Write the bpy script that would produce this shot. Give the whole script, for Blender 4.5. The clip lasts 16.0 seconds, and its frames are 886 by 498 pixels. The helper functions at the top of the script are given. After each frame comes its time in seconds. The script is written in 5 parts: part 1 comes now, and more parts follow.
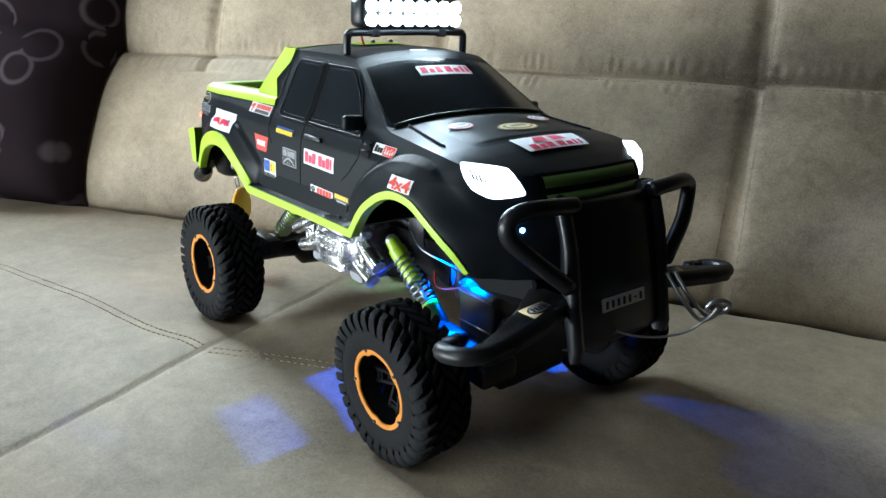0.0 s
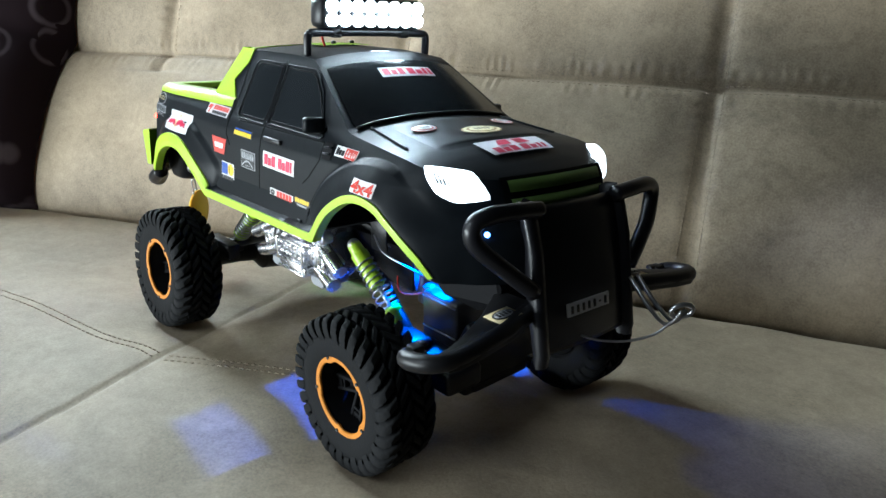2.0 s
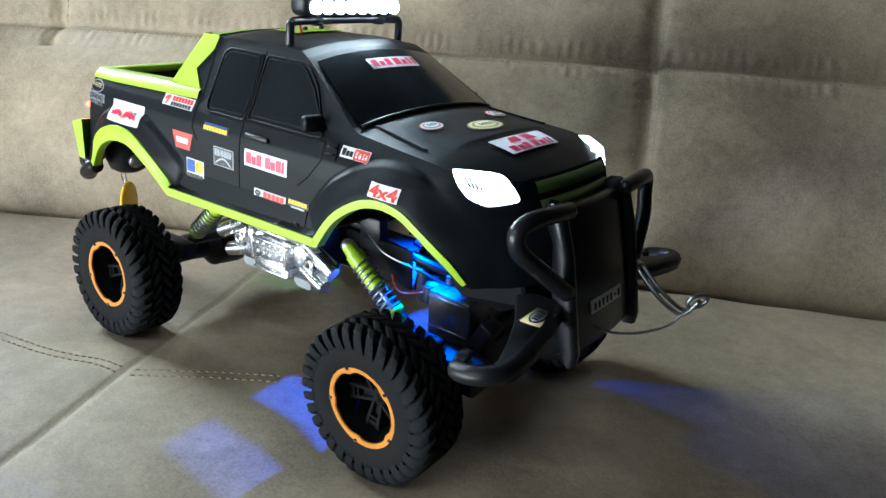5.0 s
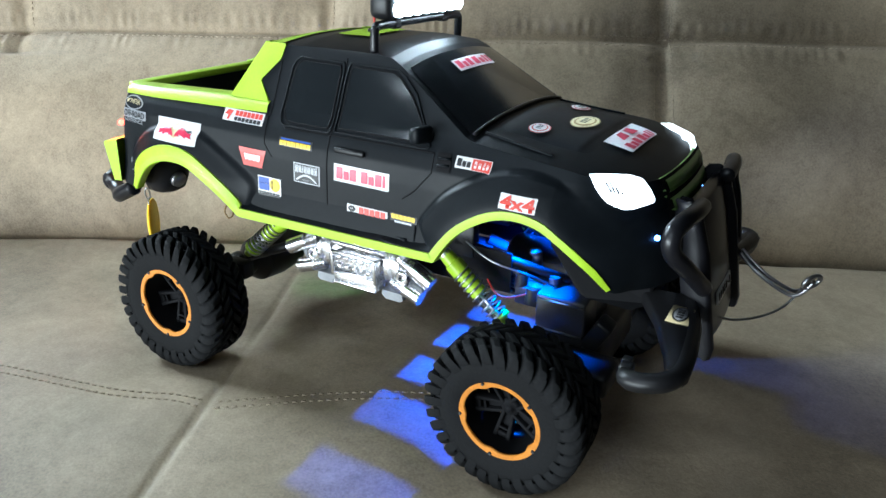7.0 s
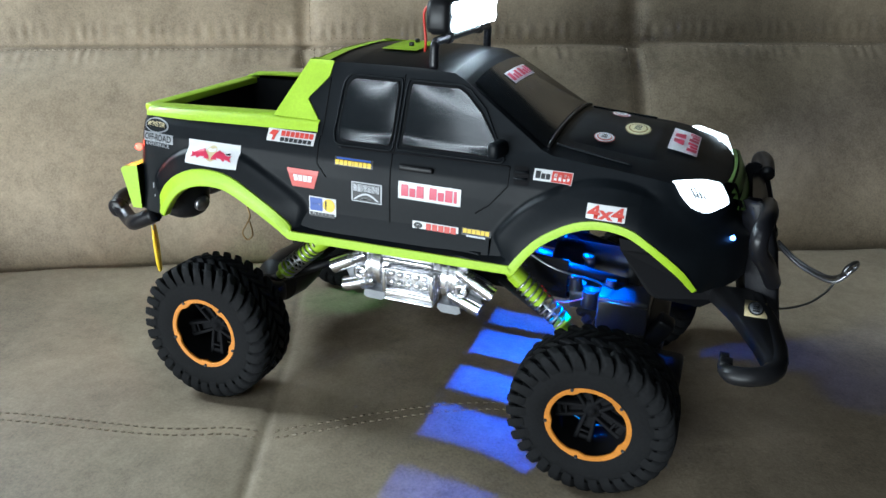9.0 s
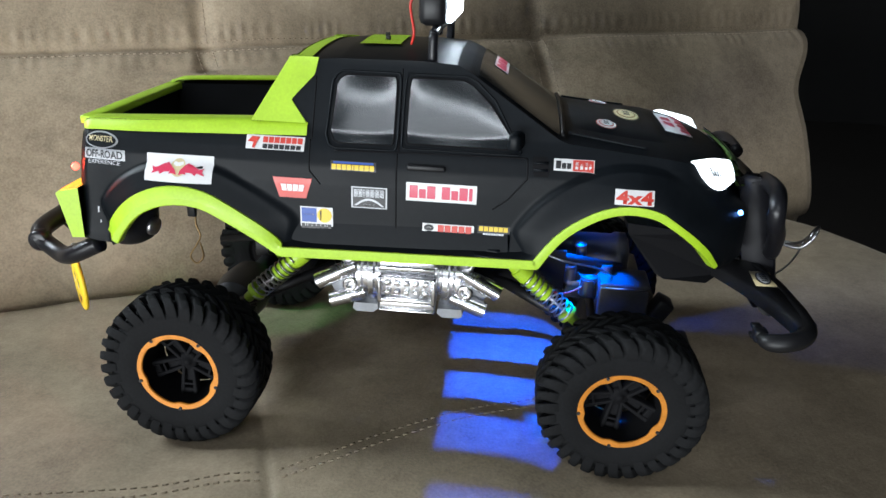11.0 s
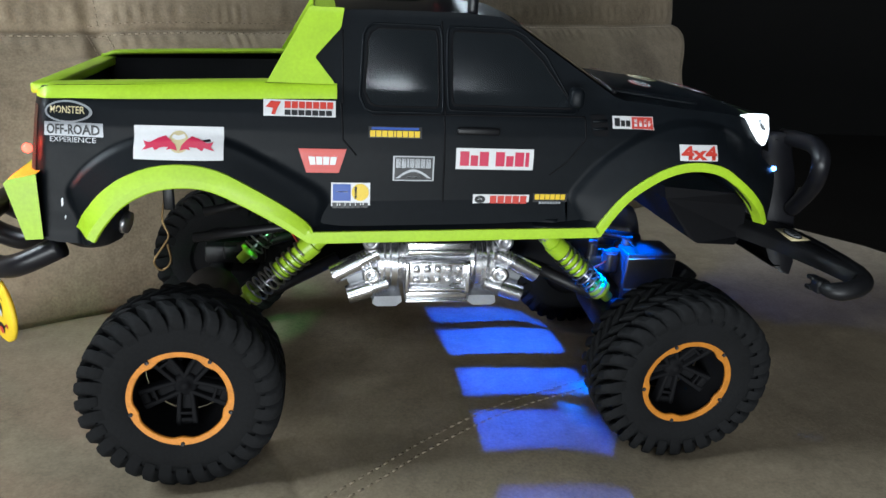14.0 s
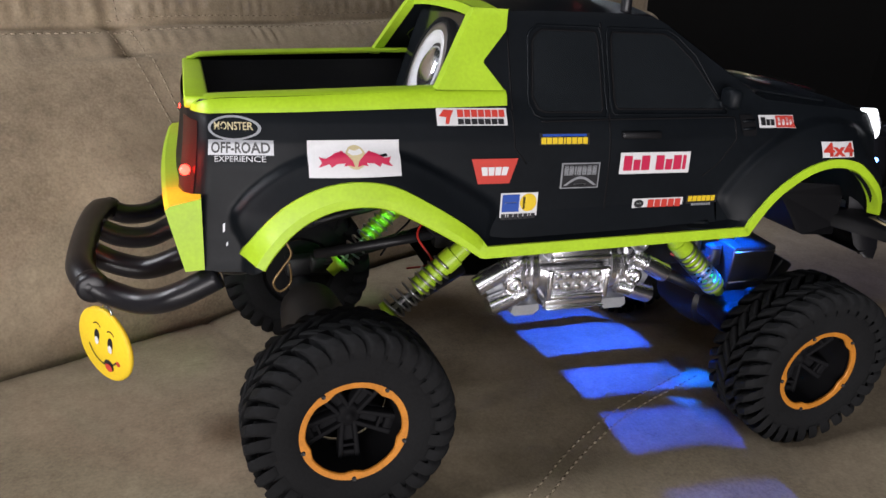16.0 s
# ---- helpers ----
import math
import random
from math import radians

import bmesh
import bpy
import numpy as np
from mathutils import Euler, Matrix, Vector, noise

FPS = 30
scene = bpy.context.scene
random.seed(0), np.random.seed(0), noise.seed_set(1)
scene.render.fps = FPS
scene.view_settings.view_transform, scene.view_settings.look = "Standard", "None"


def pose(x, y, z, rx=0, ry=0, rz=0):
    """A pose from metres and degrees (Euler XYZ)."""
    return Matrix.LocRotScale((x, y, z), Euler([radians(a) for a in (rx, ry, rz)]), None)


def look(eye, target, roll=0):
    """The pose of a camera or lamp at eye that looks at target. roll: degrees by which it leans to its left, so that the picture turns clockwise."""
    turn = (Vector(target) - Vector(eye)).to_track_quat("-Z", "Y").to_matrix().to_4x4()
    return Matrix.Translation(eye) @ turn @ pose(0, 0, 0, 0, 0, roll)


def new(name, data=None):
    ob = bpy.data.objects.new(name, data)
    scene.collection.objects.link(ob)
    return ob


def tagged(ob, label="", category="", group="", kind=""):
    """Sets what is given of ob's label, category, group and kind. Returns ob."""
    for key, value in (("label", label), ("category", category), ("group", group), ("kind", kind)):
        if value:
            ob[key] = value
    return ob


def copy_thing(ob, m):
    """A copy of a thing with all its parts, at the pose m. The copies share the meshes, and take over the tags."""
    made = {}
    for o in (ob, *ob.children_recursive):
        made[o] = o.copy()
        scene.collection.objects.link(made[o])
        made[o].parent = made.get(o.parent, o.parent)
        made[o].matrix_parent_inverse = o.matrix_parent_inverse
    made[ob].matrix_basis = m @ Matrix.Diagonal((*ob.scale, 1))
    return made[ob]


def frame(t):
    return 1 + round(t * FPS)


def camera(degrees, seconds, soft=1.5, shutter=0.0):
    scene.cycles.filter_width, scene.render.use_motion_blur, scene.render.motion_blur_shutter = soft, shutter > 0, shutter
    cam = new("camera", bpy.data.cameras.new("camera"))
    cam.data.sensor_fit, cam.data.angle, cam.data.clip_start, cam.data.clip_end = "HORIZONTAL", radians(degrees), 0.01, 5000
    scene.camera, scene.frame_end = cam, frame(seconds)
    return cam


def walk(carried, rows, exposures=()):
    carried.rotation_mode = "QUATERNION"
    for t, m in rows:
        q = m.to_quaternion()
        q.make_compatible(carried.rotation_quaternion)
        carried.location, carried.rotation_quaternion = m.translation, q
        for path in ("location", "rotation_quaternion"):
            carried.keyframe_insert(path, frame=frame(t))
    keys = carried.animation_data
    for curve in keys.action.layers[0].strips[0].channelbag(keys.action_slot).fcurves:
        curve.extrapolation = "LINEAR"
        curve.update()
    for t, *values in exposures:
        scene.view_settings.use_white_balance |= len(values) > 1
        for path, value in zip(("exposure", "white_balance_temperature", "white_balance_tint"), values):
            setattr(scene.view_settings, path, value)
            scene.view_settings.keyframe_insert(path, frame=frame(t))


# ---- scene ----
cam = camera(60.5, 16.0)
ROWS = [
    (0, 0.6524, -0.3645, 0.3147, 69.30, 0.42, 51.19),
    (0.5, 0.6505, -0.3632, 0.3138, 69.43, 0.02, 49.87),
    (1, 0.6530, -0.3634, 0.3150, 69.52, 0.11, 49.72),
    (1.5, 0.6555, -0.3627, 0.3152, 69.69, -0.11, 49.13),
    (2, 0.6455, -0.3609, 0.3137, 69.44, -0.43, 48.37),
    (2.5, 0.6313, -0.3671, 0.3178, 69.16, -0.71, 47.55),
    (3, 0.6187, -0.3729, 0.3184, 68.81, -1.16, 46.68),
    (5.5, 0.5302, -0.4296, 0.3405, 66.21, -2.21, 36.05),
    (6, 0.4942, -0.4429, 0.3470, 65.56, -1.99, 34.87),
    (6.5, 0.4693, -0.4500, 0.3447, 64.70, -0.99, 32.28),
    (7, 0.4420, -0.4690, 0.3491, 64.33, -0.26, 29.76),
    (7.5, 0.4165, -0.4808, 0.3498, 64.02, -0.12, 27.88),
    (8, 0.3897, -0.4907, 0.3528, 64.41, -0.57, 24.98),
    (8.5, 0.3625, -0.5054, 0.3579, 64.42, -0.01, 23.56),
    (9, 0.3361, -0.5165, 0.3597, 64.10, -0.54, 20.86),
    (11.5, 0.1756, -0.5244, 0.3382, 64.54, -1.77, 2.80),
    (12, 0.1445, -0.5182, 0.3317, 63.54, -2.12, -0.17),
    (12.5, 0.1272, -0.5103, 0.3289, 64.46, -2.35, -2.80),
    (13, 0.1076, -0.5061, 0.3221, 65.00, -2.95, -4.32),
    (13.5, 0.0899, -0.4919, 0.3020, 66.00, -3.26, -6.30),
    (14, 0.0690, -0.4838, 0.2906, 67.30, -3.69, -9.05),
    (14.5, 0.0424, -0.4830, 0.2909, 68.53, -3.24, -11.65),
    (15, 0.0020, -0.4603, 0.2743, 68.03, -3.06, -15.24),
    (15.5, -0.0391, -0.4490, 0.2621, 67.86, -2.62, -17.39),
    (16, -0.0697, -0.4296, 0.2893, 66.46, -4.42, -17.81),
]
EXPOSURE = [(0.0, 1.0, 5600, 0), (3.0, 0.98, 5600, 0), (7.0, 0.96, 5500, 0), (9.0, 0.54, 5550, 1), (12.5, 0.42, 6050, 8), (14.0, 0.22, 5800, 4), (15.4, 0.06, 5950, 5), (16.0, 0.10, 6350, 16)]
walk(cam, [(t, pose(x, y, z, rx, ry, rz)) for t, x, y, z, rx, ry, rz in ROWS], EXPOSURE)

# ---- world and light ----
world = bpy.data.worlds.new("world")
scene.world = world
world.use_nodes = True
world.node_tree.nodes["Background"].inputs[0].default_value = (0.30, 0.29, 0.28, 1)
world.node_tree.nodes["Background"].inputs[1].default_value = 0.18


def lamp(name, kind, m, energy, colour, **more):
    data = bpy.data.lights.new(name, kind)
    data.energy, data.color = energy, colour
    for key, value in more.items():
        if key == "size":
            data.size = value
        elif key == "size_y":
            data.shape, data.size_y = "RECTANGLE", value
        elif key == "radius":
            data.shadow_soft_size = value
        elif key == "cone":
            data.spot_size, data.spot_blend = radians(value), 0.35
        elif key == "spread":
            data.spread = radians(value)
    ob = new(name, data)
    ob.matrix_world = m
    return ob


lamp("window_light", "AREA", look((-1.06, 0.02, 0.76), (0.0, -0.05, 0.0)), 15.5, (0.95, 0.985, 1.0), size=0.40, size_y=0.45)
# added fill near seat level, no real source: lifts backrest and flank, seat barely
lamp("backrest_fill_light", "AREA", look((-0.75, -2.40, 0.03), (0.0, 0.1, 0.18)), 66.0, (1.0, 0.97, 0.93), size=2.4, size_y=0.35)
lamp("curtain_light", "AREA", look((0.02, -1.75, 1.18), (0.05, 0.0, 0.2)), 3.5, (0.98, 0.985, 1.0), size=0.94, size_y=0.55)
lamp("tube_light", "AREA", look((-0.25, -1.70, 1.56), (0.05, 0.0, 0.2)), 3.2, (0.98, 0.99, 1.0), size=1.4, size_y=0.032)
BODY_ROLL, BODY_Y = -3.3, -0.0155
BODY = Matrix.Translation((0, BODY_Y, 0)) @ Matrix.Rotation(radians(BODY_ROLL), 4, "X")
lamp("light_bar_light", "AREA", BODY @ look((0.172, 0.0, 0.276), (0.50, 0.0, 0.235)), 0.22, (0.78, 0.91, 1.0), size=0.016, size_y=0.09, spread=84)
lamp("fender_light_right", "SPOT", look((0.252, -0.030, 0.148), (0.268, -0.041, 0.100)), 5.0, (0.0, 0.12, 1.0), radius=0.003, cone=56)
lamp("fender_light_left", "SPOT", look((0.228, 0.030, 0.122), (0.292, 0.050, 0.085)), 0.5, (0.0, 0.10, 1.0), radius=0.003, cone=120)
lamp("under_light", "SPOT", look((0.214, 0.016, 0.106), (0.214, -0.004, 0.0)), 2.5, (0.015, 0.10, 1.0), radius=0.0006, cone=142)
lamp("rear_under_light", "SPOT", look((0.062, 0.004, 0.128), (0.036, 0.040, 0.080)), 0.13, (0.20, 1.0, 0.20), radius=0.003, cone=64)
lamp("tail_light_glow", "POINT", BODY @ pose(-0.086, -0.078, 0.172), 0.06, (1.0, 0.08, 0.03), radius=0.003)


# ---- materials ----
def material(name, colour, rough=0.5, metal=0.0, var=0.12, scale=40.0, bump=0.0, bump_scale=300.0, coat=0.0, spec=0.5, obj=True):
    """Base colour varied at two scales, with roughness variation and a fine relief."""
    m = bpy.data.materials.new(name)
    m.use_nodes = True
    t = m.node_tree
    n, l = t.nodes, t.links
    b = n["Principled BSDF"]
    b.inputs["Roughness"].default_value = rough
    b.inputs["Metallic"].default_value = metal
    b.inputs["Coat Weight"].default_value = coat
    b.inputs["Specular IOR Level"].default_value = spec
    tc = n.new("ShaderNodeTexCoord")
    n1 = n.new("ShaderNodeTexNoise")
    n1.inputs["Scale"].default_value = scale
    n1.inputs["Detail"].default_value = 6
    n2 = n.new("ShaderNodeTexNoise")
    n2.inputs["Scale"].default_value = scale * 9
    n2.inputs["Detail"].default_value = 3
    l.new(tc.outputs["Object"], n1.inputs["Vector"])
    l.new(tc.outputs["Object"], n2.inputs["Vector"])
    add = n.new("ShaderNodeMath")
    add.operation = "ADD"
    l.new(n1.outputs["Fac"], add.inputs[0])
    l.new(n2.outputs["Fac"], add.inputs[1])
    r = n.new("ShaderNodeMapRange")
    r.inputs["From Min"].default_value, r.inputs["From Max"].default_value = 0.6, 1.4
    r.inputs["To Min"].default_value, r.inputs["To Max"].default_value = 1 - var, 1 + var
    l.new(add.outputs[0], r.inputs["Value"])
    mul = n.new("ShaderNodeVectorMath")
    mul.operation = "SCALE"
    mul.inputs[0].default_value = colour
    l.new(r.outputs[0], mul.inputs["Scale"])
    l.new(mul.outputs[0], b.inputs["Base Color"])
    rr = n.new("ShaderNodeMapRange")
    rr.inputs["To Min"].default_value, rr.inputs["To Max"].default_value = max(rough - 0.08, 0.02), min(rough + 0.10, 1)
    l.new(n1.outputs["Fac"], rr.inputs["Value"])
    l.new(rr.outputs[0], b.inputs["Roughness"])
    if bump:
        n3 = n.new("ShaderNodeTexNoise")
        n3.inputs["Scale"].default_value = bump_scale
        n3.inputs["Detail"].default_value = 4
        l.new(tc.outputs["Object"], n3.inputs["Vector"])
        bp = n.new("ShaderNodeBump")
        bp.inputs["Strength"].default_value, bp.inputs["Distance"].default_value = bump, 0.001
        l.new(n3.outputs["Fac"], bp.inputs["Height"])
        l.new(bp.outputs[0], b.inputs["Normal"])
    return m


def glow(name, colour, strength):
    m = bpy.data.materials.new(name)
    m.use_nodes = True
    b = m.node_tree.nodes["Principled BSDF"]
    b.inputs["Base Color"].default_value = (*colour, 1)
    b.inputs["Emission Color"].default_value = (*colour, 1)
    b.inputs["Emission Strength"].default_value = strength
    return m


def suede():
    """Brushed microfibre: broad patches of nap, blotches, fine fibre relief, soft sheen."""
    m = bpy.data.materials.new("suede")
    m.use_nodes = True
    t = m.node_tree
    n, l = t.nodes, t.links
    b = n["Principled BSDF"]
    b.inputs["Roughness"].default_value = 0.66
    b.inputs["Specular IOR Level"].default_value = 0.50
    b.inputs["Sheen Weight"].default_value = 0.25
    b.inputs["Sheen Roughness"].default_value = 0.6
    b.inputs["Sheen Tint"].default_value = (1.0, 0.85, 0.66, 1)
    tc = n.new("ShaderNodeTexCoord")
    parts = []
    for scale, detail, rough, distort in ((5.0, 3, 0.5, 0.6), (22.0, 5, 0.6, 1.2), (110.0, 4, 0.6, 0.2), (480.0, 3, 0.6, 0.0)):
        k = n.new("ShaderNodeTexNoise")
        k.inputs["Scale"].default_value, k.inputs["Detail"].default_value = scale, detail
        k.inputs["Roughness"].default_value, k.inputs["Distortion"].default_value = rough, distort
        l.new(tc.outputs["Object"], k.inputs["Vector"])
        parts.append(k)
    total = None
    for k, w in zip(parts, (0.54, 0.30, 0.24, 0.36)):
        mu = n.new("ShaderNodeMath")
        mu.operation = "MULTIPLY"
        mu.inputs[1].default_value = w
        l.new(k.outputs["Fac"], mu.inputs[0])
        if total is None:
            total = mu
        else:
            ad = n.new("ShaderNodeMath")
            ad.operation = "ADD"
            l.new(total.outputs[0], ad.inputs[0])
            l.new(mu.outputs[0], ad.inputs[1])
            total = ad
    ramp = n.new("ShaderNodeValToRGB")
    e = ramp.color_ramp.elements
    e[0].position, e[0].color = 0.55, (0.158, 0.122, 0.078, 1)
    e[1].position, e[1].color = 0.89, (0.405, 0.322, 0.216, 1)
    l.new(total.outputs[0], ramp.inputs["Fac"])
    l.new(ramp.outputs["Color"], b.inputs["Base Color"])
    bp = n.new("ShaderNodeBump")
    bp.inputs["Strength"].default_value, bp.inputs["Distance"].default_value = 0.35, 0.0015
    l.new(total.outputs[0], bp.inputs["Height"])
    l.new(bp.outputs[0], b.inputs["Normal"])
    return m


def swirl_cloth():
    """Dark cushion cloth with broken grey ring motifs."""
    m = bpy.data.materials.new("swirl_cloth")
    m.use_nodes = True
    t = m.node_tree
    n, l = t.nodes, t.links
    b = n["Principled BSDF"]
    b.inputs["Roughness"].default_value = 0.9
    b.inputs["Specular IOR Level"].default_value = 0.08
    tc = n.new("ShaderNodeTexCoord")
    v = n.new("ShaderNodeTexVoronoi")
    v.inputs["Scale"].default_value = 13
    l.new(tc.outputs["Object"], v.inputs["Vector"])
    w = n.new("ShaderNodeMath")
    w.operation = "SUBTRACT"
    w.inputs[1].default_value = 0.36
    l.new(v.outputs["Distance"], w.inputs[0])
    a = n.new("ShaderNodeMath")
    a.operation = "ABSOLUTE"
    l.new(w.outputs[0], a.inputs[0])
    k = n.new("ShaderNodeTexNoise")
    k.inputs["Scale"].default_value = 13
    l.new(tc.outputs["Object"], k.inputs["Vector"])
    r = n.new("ShaderNodeMapRange")
    r.inputs["From Min"].default_value, r.inputs["From Max"].default_value = 0.012, 0.060
    r.inputs["To Min"].default_value, r.inputs["To Max"].default_value = 1, 0
    l.new(a.outputs[0], r.inputs["Value"])
    g = n.new("ShaderNodeMath")
    g.operation = "GREATER_THAN"
    g.inputs[1].default_value = 0.37
    l.new(k.outputs["Fac"], g.inputs[0])
    mm = n.new("ShaderNodeMath")
    mm.operation = "MULTIPLY"
    l.new(r.outputs[0], mm.inputs[0])
    l.new(g.outputs[0], mm.inputs[1])
    mix = n.new("ShaderNodeMix")
    mix.data_type = "RGBA"
    mix.inputs[6].default_value = (0.011, 0.0062, 0.0076, 1)
    mix.inputs[7].default_value = (0.056, 0.043, 0.048, 1)
    l.new(mm.outputs[0], mix.inputs[0])
    l.new(mix.outputs[2], b.inputs["Base Color"])
    return m


M_SUEDE = suede()
M_STITCH = material("stitch_thread", (0.34, 0.275, 0.195), 0.9)
M_CUSHION = swirl_cloth()
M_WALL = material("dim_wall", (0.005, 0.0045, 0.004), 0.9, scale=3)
M_FLOOR = material("dark_floor", (0.020, 0.016, 0.013), 0.7, scale=4)
M_BODY = material("matte_black_body", (0.0048, 0.0062, 0.0080), 0.44, var=0.22, scale=30, bump=0.05, bump_scale=900, spec=0.13)
M_GREEN = material("lime_paint", (0.37, 0.57, 0.016), 0.46, var=0.12, scale=60, coat=0.06)
M_GLASS = material("tinted_window", (0.010, 0.012, 0.014), 0.13, var=0.1, scale=20, spec=0.75)
M_GROOVE = material("groove", (0.005, 0.005, 0.006), 0.75, spec=0.15)
M_PLASTIC = material("black_plastic", (0.008, 0.008, 0.009), 0.42, var=0.2, scale=50, bump=0.03, spec=0.3)
M_GLOSS = material("gloss_black", (0.008, 0.008, 0.010), 0.33, var=0.2, scale=40, spec=0.32)
M_RUBBER = material("tyre_rubber", (0.0075, 0.0078, 0.0085), 0.80, var=0.35, scale=60, bump=0.25, bump_scale=500, spec=0.15)
M_ORANGE = material("orange_anodised", (0.56, 0.21, 0.022), 0.44, metal=0.25, var=0.22, scale=90)
M_GEAR = material("dark_grey_nylon", (0.030, 0.030, 0.032), 0.34, var=0.25, scale=120, bump=0.05, spec=0.5)
M_CHROME = material("chrome_plating", (0.84, 0.84, 0.86), 0.24, metal=1.0, var=0.12, scale=60)
M_STEEL = material("steel", (0.45, 0.45, 0.47), 0.33, metal=1.0, var=0.15, scale=90)
M_LIMEPLASTIC = material("lime_plastic", (0.34, 0.52, 0.02), 0.35, var=0.12, scale=80)
M_WHITE = material("white_vinyl", (0.66, 0.66, 0.67), 0.35, var=0.05, scale=80)
M_SILVER = material("silver_vinyl", (0.31, 0.32, 0.34), 0.35, metal=0.3, var=0.12, scale=120)
M_RED = material("red_print", (0.52, 0.045, 0.03), 0.38, var=0.08, scale=90)
M_CRIMSON = material("crimson_print", (0.50, 0.02, 0.07), 0.38, var=0.08, scale=90)
M_BLUE = material("blue_print", (0.02, 0.07, 0.34), 0.38, var=0.08, scale=90)
M_YELLOW = material("yellow_print", (0.72, 0.50, 0.02), 0.38, var=0.08, scale=90)
M_DARK = material("black_print", (0.012, 0.012, 0.014), 0.4, var=0.08, scale=90)
M_PALE = material("pale_gold_print", (0.55, 0.47, 0.27), 0.4, var=0.1, scale=90)
M_TAG = material("yellow_foam", (0.80, 0.55, 0.015), 0.6, var=0.08, scale=60)
M_GRILLE = material("dark_green_grille", (0.15, 0.25, 0.06), 0.4, var=0.12, scale=60)
M_WIRE_RED = material("red_wire", (0.45, 0.03, 0.02), 0.4)
M_BRASS = material("worn_brass", (0.30, 0.20, 0.09), 0.5, metal=0.8)
M_HEAD = glow("headlamp_led", (0.93, 0.97, 1.0), 5.0)
# facets of the reflector behind the lens
_t = M_HEAD.node_tree
_v = _t.nodes.new("ShaderNodeTexVoronoi")
_v.inputs["Scale"].default_value = 420
_c = _t.nodes.new("ShaderNodeTexCoord")
_t.links.new(_c.outputs["Object"], _v.inputs["Vector"])
_r = _t.nodes.new("ShaderNodeMapRange")
_r.inputs["From Min"].default_value, _r.inputs["From Max"].default_value = 0.25, 0.75
_r.inputs["To Min"].default_value, _r.inputs["To Max"].default_value = 3.2, 0.75
_t.links.new(_v.outputs["Distance"], _r.inputs["Value"])
_t.links.new(_r.outputs[0], _t.nodes["Principled BSDF"].inputs["Emission Strength"])
M_BAR = glow("bar_led", (0.90, 0.96, 1.0), 26.0)
M_TAIL = glow("tail_led", (1.0, 0.035, 0.02), 10.0)
M_BLUELED = glow("blue_led", (0.14, 0.34, 1.0), 8.0)
M_TAILGLASS = material("red_lens", (0.028, 0.002, 0.002), 0.2)


# ---- mesh helpers ----
def part(name, bm, mat, parent=None, label="", m=None, smooth=True):
    me = bpy.data.meshes.new(name)
    bmesh.ops.recalc_face_normals(bm, faces=bm.faces)
    bm.to_mesh(me)
    bm.free()
    for p in me.polygons:
        p.use_smooth = smooth
    me.materials.append(mat)
    ob = new(name, me)
    if parent is not None:
        ob.parent = parent
    if m is not None:
        ob.matrix_local = m
    if label:
        tagged(ob, label)
    return ob


def sharp(ob, angle=35):
    """Keep creases sharper than the angle."""
    me = ob.data
    bm = bmesh.new()
    bm.from_mesh(me)
    for e in bm.edges:
        if len(e.link_faces) == 2 and e.calc_face_angle(0) > radians(angle):
            e.smooth = False
    bm.to_mesh(me)
    bm.free()
    return ob


def grid(bm, rows):
    """Quads over a list of equally long rows of points."""
    vs = [[bm.verts.new(p) for p in row] for row in rows]
    for a, b in zip(vs, vs[1:]):
        for i in range(len(a) - 1):
            try:
                bm.faces.new((a[i], a[i + 1], b[i + 1], b[i]))
            except ValueError:
                pass
    return vs


def box(bm, centre, size, rot=None, bevel=0.0, taper=None):
    g = bmesh.ops.create_cube(bm, size=1)
    vs = g["verts"]
    for v in vs:
        if taper and v.co.z > 0:
            v.co.x *= taper[0]
            v.co.y *= taper[1]
        v.co = Vector((v.co.x * size[0], v.co.y * size[1], v.co.z * size[2]))
    if bevel:
        es = list({e for v in vs for e in v.link_edges})
        r = bmesh.ops.bevel(bm, geom=es, offset=bevel, segments=2, affect="EDGES", profile=0.5)
        vs = list({v for f in r["faces"] for v in f.verts} | {v for v in vs if v.is_valid})
    m = Matrix.Translation(centre) @ (rot.to_4x4() if rot else Matrix.Identity(4))
    for v in vs:
        v.co = m @ v.co
    return vs


def tube(bm, pts, r, seg=10, closed=False, caps=True, radii=None):
    pts = [Vector(p) for p in pts]
    rings, n = [], len(pts)
    up = None
    for i, p in enumerate(pts):
        a = pts[(i - 1) % n] if (closed or i > 0) else p
        b = pts[(i + 1) % n] if (closed or i < n - 1) else p
        d = (b - a).normalized()
        if up is None:
            up = Vector((0, 0, 1)) if abs(d.z) < 0.9 else Vector((1, 0, 0))
        s = d.cross(up).normalized()
        up = s.cross(d).normalized()
        rr = radii[i] if radii else r
        rings.append([bm.verts.new(p + rr * (math.cos(2 * math.pi * k / seg) * s + math.sin(2 * math.pi * k / seg) * up)) for k in range(seg)])
    pairs = list(zip(rings, rings[1:])) + ([(rings[-1], rings[0])] if closed else [])
    for a, b in pairs:
        for k in range(seg):
            bm.faces.new((a[k], a[(k + 1) % seg], b[(k + 1) % seg], b[k]))
    if caps and not closed:
        bm.faces.new(rings[0])
        bm.faces.new(rings[-1])
    return rings


